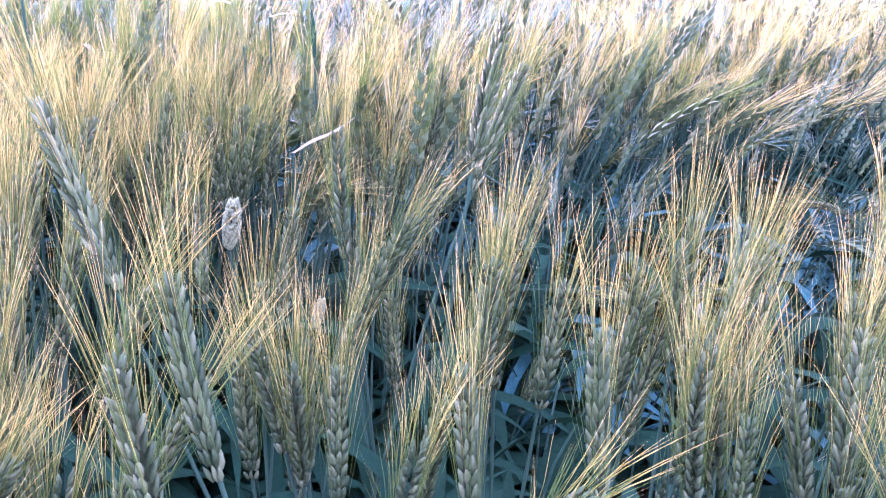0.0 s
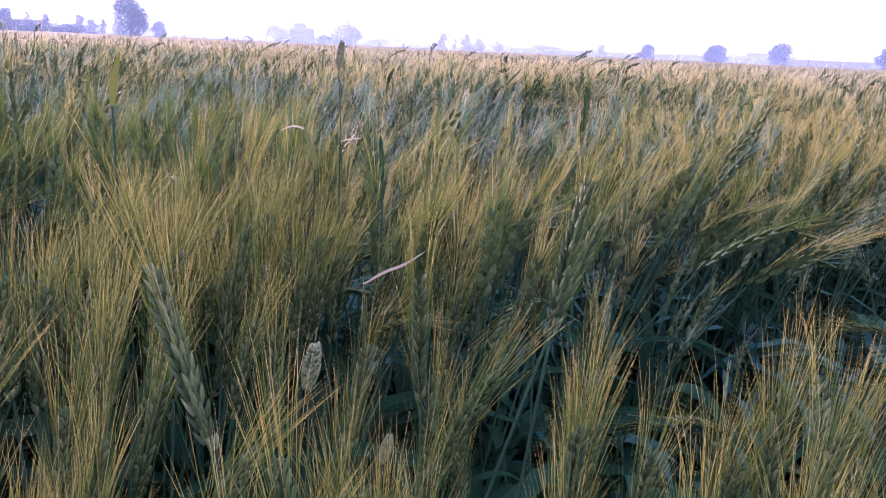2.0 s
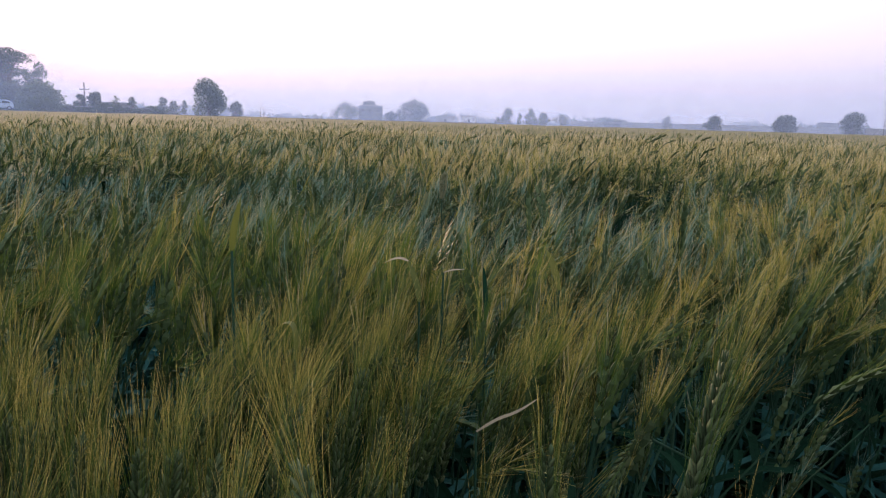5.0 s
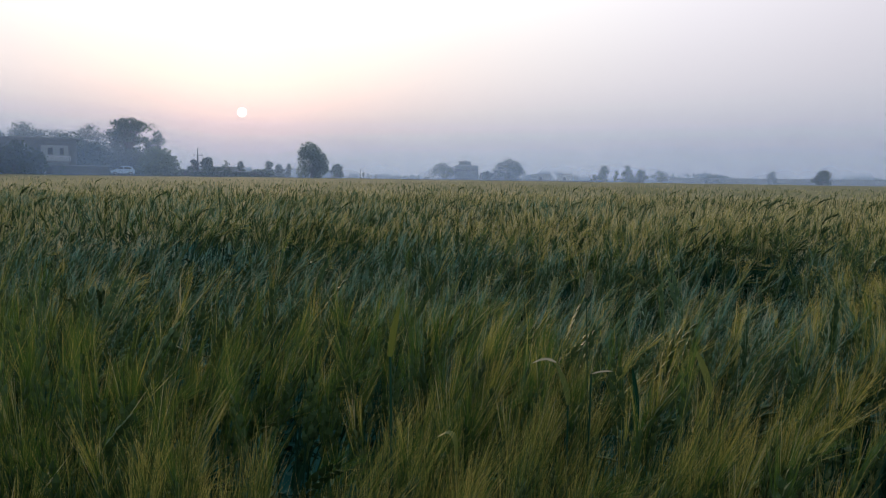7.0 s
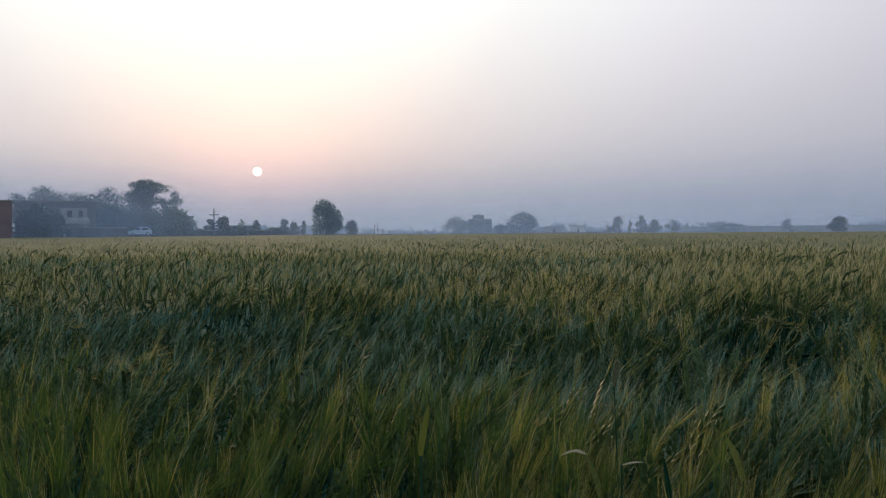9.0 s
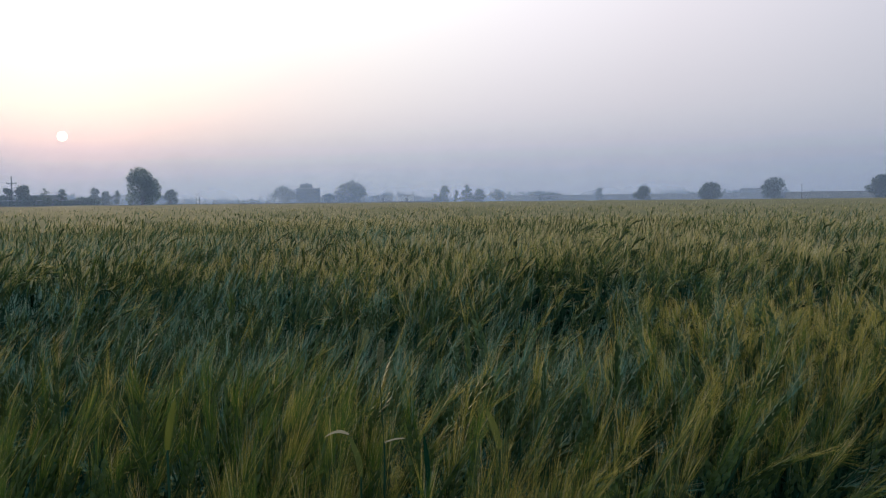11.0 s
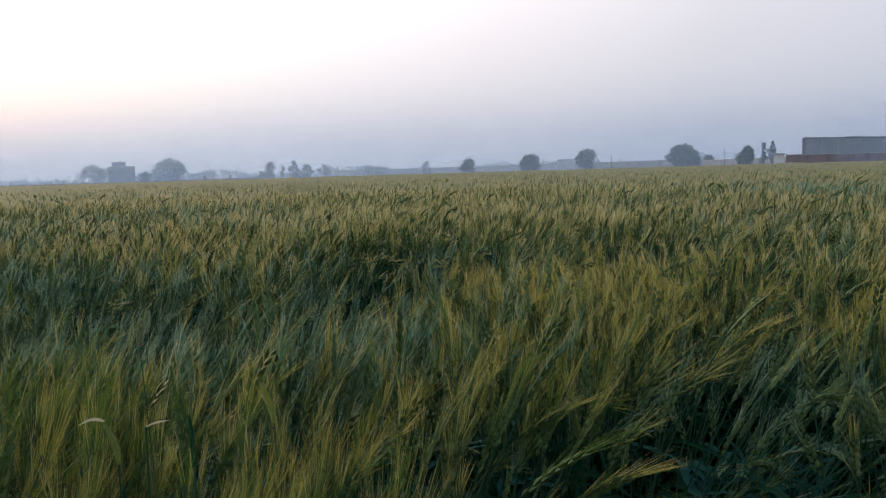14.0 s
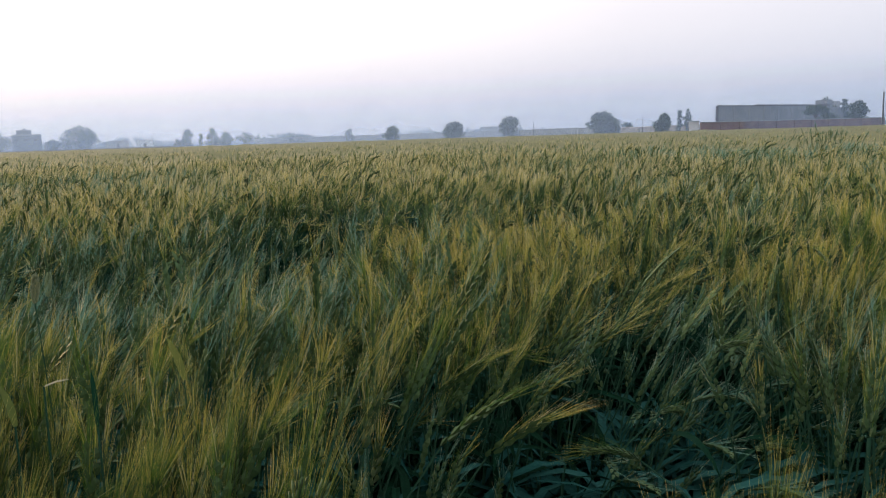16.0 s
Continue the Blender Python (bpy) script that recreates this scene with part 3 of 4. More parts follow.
mid_low = [wheat_template(150 + k, 1, nod=NODS[k % 6] + 0.1, leafy=6, awns=0.34, blue_green=True, broad=1.2) for k in range(6)]
far = [wheat_template(200 + k, 2, nod=NODS[k % 6], leafy=1) for k in range(12)]
distant_low = [wheat_template(240 + k, 3, nod=0.2, leafy=0, blue_green=True) for k in range(4)]
distant = [wheat_template(220 + k, 3, nod=NODS[k % 6], leafy=0) for k in range(12)]
far_green = [wheat_template(230 + k, 2, nod=NODS[k % 6], leafy=2, green=True) for k in range(6)]
far_low = [wheat_template(250 + k, 2, nod=NODS[k % 6] + 0.1, leafy=5, awns=0.55, blue_green=True) for k in range(6)]
middle = [wheat_template(300 + k, 3, nod=NODS[k % 6] * 0.6, leafy=k % 2, fine=0.5) for k in range(16)]
middle_green = [wheat_template(340 + k, 3, nod=NODS[k % 6] * 0.6, leafy=1, fine=0.5, green=True) for k in range(6)]
distant_green = [wheat_template(350 + k, 3, nod=NODS[k % 6], leafy=0, green=True) for k in range(6)]
middle_low = [wheat_template(320 + k, 3, nod=0.25, leafy=2, blue_green=True, fine=0.5) for k in range(8)]
crop("wheat_crop", "green-gold bearded wheat with grey-green leaves", rng, mid, mid_low, tufts(rng, 3200, 0.88, 2.7, SECTOR, 0.5, 9, 0.045, 0.042), green=mid_green)
crop("wheat_crop", "green-gold bearded wheat, bowed in patches", rng, far, far_low, tufts(rng, 3900, 2.6, 5.2, SECTOR, 0.5, 10, 0.07, 0.042), green=far_green)
crop("wheat_crop", "gold and blue-green wheat in soft waves", rng, middle, middle_low, tufts(rng, 15000, 4.6, 12.5, SECTOR, 0.55, 11, 0.11, 0.042), 1.08, middle_green)
crop("wheat_crop", "straw-gold wheat ears towards the field's far edge", rng, distant, distant_low, tufts(rng, 12000, 11.0, 122.0, SECTOR, 0, 6, 0.18, 0.045), 1.15, distant_green)
crop("wheat_crop", "green-gold wheat beside and behind the viewer", rng, distant, distant[:3], around(rng, 11000), 1.2)


def proud_ears():
    """Darker ears that stand a little above the golden beards, bowed or straight, out over the whole field."""
    rng = np.random.RandomState(71)
    near_by = [wheat_template(260 + k, 1, nod=(0.2, 0.8, 0.4)[k % 3], leafy=0, awns=0.35) for k in range(6)]
    hooked = [wheat_template(266 + k, 1, nod=(2.0, 2.5, 3.0)[k % 3], leafy=0, awns=0.3, pale=True) for k in range(6)]
    straight = [wheat_template(460 + k, 2, nod=(0.2, 0.8, 0.4)[k % 3], leafy=0, awns=0.25) for k in range(6)]
    bowed = [wheat_template(466 + k, 2, nod=(2.2, 2.6, 3.0)[k % 3], leafy=0, awns=0.25, pale=True) for k in range(6)]
    tiny = [wheat_template(270 + 3 * k, 3, nod=(0.3, 1.6, 2.4, 0.8)[k % 4], leafy=0, awns=0.0) for k in range(8)]
    for kinds, n, r0, r1, tall in ((near_by, 420, 1.3, 4.2, 1.09), (hooked, 200, 2.0, 5.5, 1.21), (straight, 800, 4.0, 13.0, 1.08), (bowed, 520, 4.0, 14.0, 1.27), (tiny, 4200, 11.0, 75.0, 1.09)):
        x, y, grow, lx, ly, drop = tufts(rng, n, r0, r1, SECTOR, 0, 2, 0.10)
        crop("tall_wheat", "dark and pale ears standing above the golden crop", rng, kinds, kinds, (x, y, tall + rng.uniform(-0.05, 0.05, n) - drop * 0.8, lx, ly, drop * 0), 0.9)


proud_ears()


def lodged_patches():
    """More leafy plants where the crop has leaned over."""
    rng = np.random.RandomState(61)
    sets = []
    for cx, cy, a, b, turn, _, _ in LODGED:
        n = int(420 * a * b)
        u, w = rng.normal(0, 0.5, n) * a, rng.normal(0, 0.5, n) * b
        x, y = cx + u * math.cos(turn) - w * math.sin(turn), cy + u * math.sin(turn) + w * math.cos(turn)
        drop, lean = dip(x, y)
        az, how = rng.normal(0.15, 0.9, n), lean * rng.uniform(0.5, 1.3, n) + 0.06
        sets.append((x, y, 0.94 - drop * 1.1 + rng.normal(0, 0.05, n), np.cos(az) * how, np.sin(az) * how, drop + 0.2))
    crop("lodged_wheat", "leaning blue-green wheat with broad leaves", rng, mid_low, mid_low, tuple(np.concatenate(p) for p in zip(*sets)))


lodged_patches()


def gold_clump():
    """A lone golden clump that stands up out of the blue-green swale."""
    rng = np.random.RandomState(83)
    n = 16
    ox, oy = rng.normal(0, 0.035, n), rng.normal(0, 0.035, n)
    place = (ox - 0.47, oy + 1.60, rng.normal(0.90, 0.03, n), ox * 1.6 + 0.02, oy * 1.6, ox * 0)
    crop("wheat_clump", "lone golden clump in the blue-green wheat", rng, mid, mid, place)


def dark_clump():
    """A clump of dark, broad-leaved growth that stands above the ripe crop farther out."""
    rng = np.random.RandomState(84)
    n = 34
    ox, oy = rng.normal(0, 0.15, n), rng.normal(0, 0.08, n)
    place = (ox + 8.45, oy + 9.75, rng.normal(1.19, 0.05, n), ox * 0.8, oy * 0.8, ox * 0)
    crop("wheat_clump", "dark leafy clump standing above ripe wheat", rng, mid_low, mid_low, place)


gold_clump()
dark_clump()


def gap_leaves():
    """Low, broad-leaved shoots that fill the shaded gaps of the near crop, and unseen ones about the viewer that shade
    it.
    """
    rng = np.random.RandomState(67)
    shoots = [wheat_template(400 + k, 0, nod=0.5, leafy=4, eared=False, broad=2.2) for k in range(8)]
    sets = []
    for cx, cy, a, b, turn, _, _ in GAPS:
        n = int(380 * a * b)
        u, w = rng.uniform(-1.05, 1.05, n) * a, rng.uniform(-1.05, 1.05, n) * b
        x, y = cx + u * math.cos(turn) - w * math.sin(turn), cy + u * math.sin(turn) + w * math.cos(turn)
        sets.append((x, y, rng.uniform(0.50, 0.74, n), rng.normal(0, 0.15, n), rng.normal(0, 0.15, n), x * 0))
    # Unseen shoots around the viewer, added to shade the low leaves ahead.
    n = 150
    a, far_off = rng.uniform(-math.pi, math.pi, n), 0.50 * rng.rand(n) ** 0.5
    inside = (np.cos(a) < 0.4) | (far_off < 0.33)
    x, y = (far_off * np.sin(a))[inside], (far_off * np.cos(a))[inside]
    sets.append((x, y, rng.uniform(0.55, 0.72, len(x)), rng.normal(0, 0.1, len(x)), rng.normal(0, 0.1, len(x)), x * 0))
    crop("wheat_shoots", "low wheat shoots with broad shade-dark leaves, some unseen to block light", rng, shoots, shoots, tuple(np.concatenate(p) for p in zip(*sets)), 1.2)


gap_leaves()


def piece(name, soup, mat, parent, label="", smooth=True):
    v, f, kind, ripe = soup.done()
    ob = new(name, mesh_of(name, v, f, mat if isinstance(mat, list) else [mat], kind, smooth, ripe if name == "beard" else None))
    ob.parent = parent
    return tagged(ob, label)


def wheat_plant(seed, nod, label="green bearded wheat plant with golden awns", leafy=5):
    """A near plant with its parts: stem, ear with its beard, leaves."""
    stem, ear, hair, leaves = wheat_pieces(seed, 0, nod=nod, leafy=leafy, broad=1.2)
    root = tagged(new("wheat_plant"), label, "wheat", "wheat plants in the near crop")
    piece("stem", stem, STEM, root)
    piece("beard", hair, [AWN, AWN_GREEN], piece("ear", ear, EAR_PALE_LIT, root))
    for lf in leaves:
        piece("leaf", lf, LEAF_SHADED, root)
    return root


# Single ears that stand out close by: base of the ear and the way it leans.
EARS_NEAR = [
    (-0.18, 0.44, 0.84, -0.50, 0.15), (-0.14, 0.36, 0.78, -0.55, 0.20), (-0.08, 0.59, 0.79, -0.20, 0.15),
    (-0.01, 0.585, 0.835, 0.28, 0.15), (-0.022, 0.54, 0.885, 0.02, 0.02), (0.07, 0.41, 0.77, -0.20, 0.30), (0.01, 0.38, 0.75, -0.24, 0.30),
    (-0.13, 0.52, 0.74, -0.10, 0.25), (0.14, 0.47, 0.76, 0.02, 0.25), (0.19, 0.49, 0.75, 0.10, 0.25),
]
EARS_BEYOND = [
    (-0.06, 0.43, 0.71, -0.08, 0.30), (-0.11, 0.50, 0.72, 0.12, 0.25), (-0.03, 0.89, 0.80, 0.02, 0.10),
    (0.13, 0.48, 0.74, -0.02, 0.25), (-0.15, 0.36, 0.76, -0.35, 0.25), (-0.14, 0.65, 0.76, 0.08, 0.20),
    (-0.20, 0.63, 0.76, -0.12, 0.15), (0.24, 0.43, 0.78, 0.06, 0.25), (0.17, 0.49, 0.74, 0.30, 0.25),
]


def near_wheat():
    rng = np.random.RandomState(23)
    kinds = [wheat_plant(300 + k, (0.1, 0.25, 0.15, 0.4, 0.2, 0.1)[k % 6]) for k in range(10)]
    spots = []
    for bx, by, bz, ax, ay in EARS_NEAR + EARS_BEYOND:
        way = Vector((ax * 0.75, ay * 0.6, 1)).normalized()
        grow = bz / way.z / STEM_LEN
        turn = Vector((0, 0, 1)).rotation_difference(way).to_matrix().to_4x4()
        root = Vector((bx, by, bz)) - way * (bz / way.z)
        spots.append(Matrix.Translation(root) @ turn @ pose(0, 0, 0, 0, 0, rng.normal(0, 45)) @ Matrix.Diagonal((1, 1, grow, 1)))
    close = tufts(rng, 70, 0.38, 0.55, SECTOR, each=4, wide=0.025, rough=0.035)
    rest = tufts(rng, 520, 0.50, 1.0, SECTOR, each=5, wide=0.03, rough=0.035)
    x, y, grow, lx, ly, drop = (np.concatenate(two) for two in zip(close, rest))
    for k in range(len(x)):
        far_off = math.hypot(x[k], y[k])
        if len(spots) >= 300 or far_off < 0.36 or (drop[k] > 0.10 and rng.rand() < 0.93):
            continue
        g = min(grow[k], 1.0) * (0.90 + 0.09 * min(1.0, (far_off - 0.36) / 0.3)) - 0.03 * rng.rand()
        way = Vector((lx[k] * 0.8, ly[k] * 0.6, 1)).normalized()
        turn = Vector((0, 0, 1)).rotation_difference(way).to_matrix().to_4x4()
        spots.append(pose(x[k] - lx[k] * 0.5, y[k] - ly[k] * 0.4, 0) @ turn @ pose(0, 0, 0, 0, 0, rng.normal(0, 50)) @ Matrix.Diagonal((1, 1, max(g, 0.6), 1)))
    for k, m in enumerate(spots):
        ob = kinds[k] if k < len(kinds) else copy_thing(kinds[k % len(kinds)], m)
        ob.matrix_basis = m


near_wheat()


# ---- single plants that stand out of the near crop ----
def stalk_thing(name, label, category, foot, top, lean=0.01, thick=0.0016):
    """An upright stem from the soil to top, with an Empty at its base."""
    root = tagged(new(name), label, category)
    root.matrix_basis = pose(*foot, 0)
    h = np.array([top[0] - foot[0], top[1] - foot[1], top[2]])
    pts = [h * np.array([u * u, u * u, u]) + np.array([0, lean * math.sin(3 * u), 0]) for u in np.linspace(0, 1, 9)]
    stem = Soup()
    stem.put(*tube(pts, np.linspace(thick * 1.3, thick * 0.7, 9), 5))
    piece("stem", stem, STEM, root)
    return root, pts


def blade(root, mat, pts, width, side, label="", name="leaf"):
    """A leaf through a few points, rounded between them."""
    p = np.array(pts, float)
    for _ in range(2):
        q = np.empty((2 * len(p) - 1, 3))
        q[::2], q[1::2] = p, (p[:-1] + p[1:]) / 2
        q[1:-1] = (q[:-2] + 2 * q[1:-1] + q[2:]) / 4
        p = q
    u = np.linspace(0, 1, len(p))
    sp = Soup()
    sp.put(*strip(p, width * np.clip(np.sin(math.pi * (0.12 + 0.88 * u)) ** 0.6, 0.04, 1), np.array(side, float)))
    return piece(name, sp, mat, root, label)


def canary_grass(foot, top, length, width, mat, label):
    """A weed grass with a dense egg-shaped seed head."""
    root, pts = stalk_thing("canary_grass", label, "grass", foot, top, 0.0, 0.0009)
    rng, head = np.random.RandomState(int(abs(top[0]) * 1000)), Soup()
    axis = unit(pts[-1] - pts[-2] + np.array([0.02, 0, 0]))
    _, s, n = frame_of(axis)
    for k in range(240):
        u, a = rng.rand(), rng.uniform(0, 2 * math.pi)
        r = width * math.sin(math.pi * (0.08 + 0.88 * u)) ** 0.7
        out = math.cos(a) * s + math.sin(a) * n
        head.put(*grain(pts[-1] + axis * u * length + out * r * 0.55, unit(axis + out * 0.5), length * 0.13, width * 0.15, 4, 2))
    piece("seed_head", head, mat, root)
    return root


canary_grass((-0.16, 0.66), (-0.156, 0.580, 0.806), 0.038, 0.0085, PALE_HEAD, "pale green canary grass head among the wheat")
canary_grass((-0.11, 0.66), (-0.107, 0.640, 0.716), 0.026, 0.0065, PALE_HEAD, "short pale green canary grass head between wheat stems")
canary_grass((-0.30, 1.46), (-0.305, 1.450, 0.945), 0.038, 0.0070, PALE_HEAD, "pale canary grass head rising from blue-green wheat")
canary_grass((-0.19, 1.00), (-0.209, 0.977, 1.022), 0.030, 0.0055, SEEDHEAD, "dark canary grass head standing above the wheat")

r, p = stalk_thing("tall_grass", "tall green grass stalk with a yellowed leaf tip", "grass", (-0.345, 0.70), (-0.381, 0.774, 0.985), 0.0, 0.0017)
blade(r, YELLOW, [p[-1], p[-1] + (0.002, 0, 0.022), p[-1] + (0.008, 0.004, 0.050)], 0.0034, (1, 0.3, 0), "yellowed leaf tip")
r, p = stalk_thing("wheat_tiller", "wheat tiller with a yellow-green flag leaf", "wheat", (-0.06, 0.96), (-0.067, 0.989, 0.918))
blade(r, YELLOW, [p[-1], p[-1] + (-0.006, 0.010, 0.024), p[-1] + (-0.018, 0.024, 0.046)], 0.0042, (1, 0.2, 0), "yellow-green leaf")
r, p = stalk_thing("wheat_tiller", "wheat tiller with an upright green flag leaf", "wheat", (-0.14, 0.88), (-0.146, 0.901, 0.905))
blade(r, LEAF_SHADED, [p[-1], p[-1] + (-0.003, 0.018, 0.025), p[-1] + (-0.008, 0.036, 0.048)], 0.0028, (1, 0, 0))
r, p = stalk_thing("wheat_tiller", "wheat tiller with a folded leaf, green below, bleached above", "wheat", (-0.215, 0.87), (-0.220, 0.900, 0.915))
b = blade(r, YELLOW, [p[-1], p[-1] + (-0.004, 0.006, 0.02), p[-1] + (-0.016, 0.016, 0.042)], 0.0040, (0.6, 0.6, 0), "green lower half of the leaf")
blade(r, DRY, [p[-1] + (-0.016, 0.016, 0.042), p[-1] + (-0.028, 0.018, 0.046), p[-1] + (-0.044, 0.018, 0.038)], 0.0034, (0, 1, 0.2), "bleached folded tip")
r, p = stalk_thing("wheat_tiller", "wheat tiller with a bent, dry yellow leaf", "wheat", (-0.29, 0.69), (-0.300, 0.716, 0.900))
blade(r, YELLOW, [p[-1], p[-1] + (-0.002, 0.008, 0.020), p[-1] + (-0.008, 0.014, 0.034), p[-1] + (-0.024, 0.004, 0.022), p[-1] + (-0.048, -0.008, 0.006)], 0.0042, (0.2, 1, 0), "dry bent leaf")
r, p = stalk_thing("wheat_tiller", "wheat tiller with a dry, curled white leaf end", "wheat", (-0.13, 0.71), (-0.138, 0.728, 0.842))
blade(r, DRY, [p[-1], p[-1] + (0.018, 0.006, 0.012), p[-1] + (0.034, 0.010, 0.016), p[-1] + (0.054, 0.013, 0.031)], 0.0014, (0, 0.6, 1), "curled dry leaf end")
r, p = stalk_thing("wheat_tiller", "wheat tiller with a level pale leaf", "wheat", (-0.20, 0.90), (-0.198, 0.930, 0.944))
blade(r, DRY, [p[-1], p[-1] + (0.010, 0.002, 0.004), p[-1] + (0.024, 0.004, 0.004)], 0.0018, (0, 1, 0.3))

r, p = stalk_thing("wheat_tiller", "wheat tiller with a short rust-red dry leaf", "wheat", (-0.112, 0.555), (-0.108, 0.540, 0.630))
blade(r, RUSTY, [p[-1], p[-1] + (0.002, 0.002, 0.035), p[-1] + (0.001, 0.004, 0.070)], 0.0042, (1, 0.1, 0), "rust-red dry leaf")
for x, y, z, dx, dy in ((0.10, 0.74, 0.60, 0.09, -0.02), (0.22, 0.80, 0.63, -0.08, 0.03), (0.33, 0.78, 0.61, 0.09, 0.02), (0.40, 0.86, 0.64, -0.07, -0.04),
                        (0.16, 0.88, 0.66, 0.05, -0.06), (0.04, 0.80, 0.58, -0.07, -0.03), (0.29, 0.70, 0.55, 0.06, 0.06), (-0.44, 1.02, 0.62, 0.08, -0.03)):
    r, p = stalk_thing("wheat_tiller", "wheat tiller with a broad arching blue-green leaf", "wheat", (x, y + 0.01), (x, y, z))
    blade(r, LEAF_SHADED, [p[-1], p[-1] + (dx * 0.3, dy * 0.3, 0.05), p[-1] + (dx * 0.9, dy * 0.9, 0.062), p[-1] + (dx * 1.6, dy * 1.6, 0.01)], 0.0095, (-dy, dx, 0.02))


# Ears that hang over beyond the near plants: place of the bend, the way they point.
NODDING = [
    (0.115, 0.96, 0.965, -2.2), (0.37, 1.83, 0.955, -0.3), (0.62, 2.60, 0.86, 0.1), (0.73, 1.71, 0.955, 0.0),
    (0.92, 1.95, 0.93, -0.2), (0.30, 1.40, 0.93, 0.4), (1.05, 1.70, 0.94, 0.2), (1.30, 2.30, 0.92, 2.9),
]


def nodding_ears():
    kinds = [wheat_plant(360 + k, 1.9, "wheat plant with a drooping green ear", 2) for k in range(3)]
    rng = np.random.RandomState(4)
    for k, (bx, by, bz, az) in enumerate(NODDING):
        m = pose(bx - 0.05 * math.cos(az), by - 0.05 * math.sin(az), 0, 0, 0, math.degrees(az) + rng.normal(0, 15)) @ Matrix.Diagonal((1, 1, bz / 0.86, 1))
        ob = kinds[k] if k < 3 else copy_thing(kinds[k % 3], m)
        ob.matrix_basis = m


nodding_ears()


# Ears that have slumped into the gap: foot x, y, height of the ear's base, the way they point in degrees.
SLUMPED = [
    (0.60, 0.93, 0.66, 165), (0.47, 0.88, 0.62, 200), (0.42, 0.98, 0.58, 190), (0.60, 1.12, 0.70, 10), (0.72, 1.05, 0.66, 150),
    (0.36, 0.92, 0.56, 330), (0.50, 1.20, 0.74, 20), (0.66, 1.28, 0.76, 5),
]


def slumped_ears():
    kinds = [wheat_plant(380 + k, 2.1, "wheat plant slumped sideways into a gap", 2) for k in range(3)]
    for k, (bx, by, bz, way) in enumerate(SLUMPED):
        m = pose(bx, by, 0, 0, 0, way) @ Matrix.Diagonal((1, 1, bz / 0.74, 1))
        ob = kinds[k] if k < 3 else copy_thing(kinds[k % 3], m)
        ob.matrix_basis = m


slumped_ears()


# ---- the distance: trees ----
def bearing(deg, dist, z=0.0):
    """A pose on the plain at a bearing (clockwise from ahead) and distance, x to the right, y away from the field."""
    a = radians(deg)
    return pose(dist * math.sin(a), dist * math.cos(a), z, 0, 0, -deg)


def tree(deg, dist, height, width, label, mat, seed, bare=0.22, clumps=5, sprays=700, flat=1.0, spray=0.30, stout=1.0):
    """A tapered trunk with limbs, and a crown of many small leaf sprays in uneven masses."""
    spray, sprays = spray * 0.85, int(sprays * 2.1)
    rng = np.random.RandomState(seed)
    root = tagged(new("tree"), label, "tree", "trees along the field's edge")
    root.matrix_basis = bearing(deg, dist)
    trunk = Soup()
    top = np.array([rng.normal(0, 0.04) * width, 0, height * (bare + 0.35 * (1 - bare))])
    trunk.put(*tube([np.zeros(3), top * (0.4, 0.4, 0.4), top], np.array((0.030 * (1 - 0.6 * bare), 0.024 * (1 - 0.6 * bare), 0.012)) * height * stout, 7))
    piece("trunk", trunk, BARK, root)
    # lobes stacked inside a dome that is widest below its middle, so that the outline bulges unevenly
    low, rx = height * bare * 0.9, width * 0.60
    skew = rng.uniform(0, 2 * math.pi)
    centres, radii = [], []
    lobes = clumps + 6 + int(4 * width / (height - low))
    for k in range(lobes):
        h, a = (k + rng.rand()) / lobes, rng.uniform(0, 2 * math.pi)
        size = min(rx, (height - low) * 0.6 / min(max(flat, 0.4), 1)) * rng.uniform(0.20, 0.46)
        tall = size * min(flat, 1.15)
        reach = rx * np.interp(h, (0, 0.25, 0.55, 0.8, 1), (0.82, 1.0, 0.95, 0.72, 0.35)) * (1 + 0.14 * math.sin(2 * a + skew) + rng.normal(0, 0.13))
        side = max(reach - size, 0) * rng.uniform(0.55, 1.0)
        z = low + tall * 0.6 + h * max(height - low - tall * 1.6, 0)
        c = np.array([side * math.cos(a), side * math.sin(a), z])
        centres.append(c)
        radii.append((size * 1.1, tall))
        limb = Soup()
        limb.put(*tube([top * 0.55, (top * 0.8 + c) / 2, c], (height * 0.012, height * 0.008, height * 0.003), 5))
        piece("limb", limb, BARK, root)
    share = np.array([size ** 1.6 for size, _ in radii])
    lobe = rng.choice(len(radii), sprays, p=share / share.sum())
    v, f = np.empty((sprays, 4, 3)), np.empty((sprays, 2, 3), int)
    for k in range(sprays):
        c, (sx, sz) = centres[lobe[k]], radii[lobe[k]]
        d = unit(rng.normal(0, 1, 3)) * rng.uniform(0.25, 1.35) ** 0.6
        o = c + d * (sx, sx, sz)
        a, b = unit(rng.normal(0, 1, 3)), rng.normal(0, 1, 3)
        b = unit(b - a * np.dot(a, b))
        e = spray * rng.uniform(0.7, 1.7)
        v[k] = (o - a * e * 0.6, o + b * e * 0.4 + a * e * 0.1, o + a * e * 0.7, o - b * e * 0.45)
        f[k] = np.array([(0, 1, 2), (0, 2, 3)]) + 4 * k
    crown = new("crown", mesh_of("crown", v.reshape(-1, 3), f.reshape(-1, 3), [mat]))
    crown.parent = root
    return root


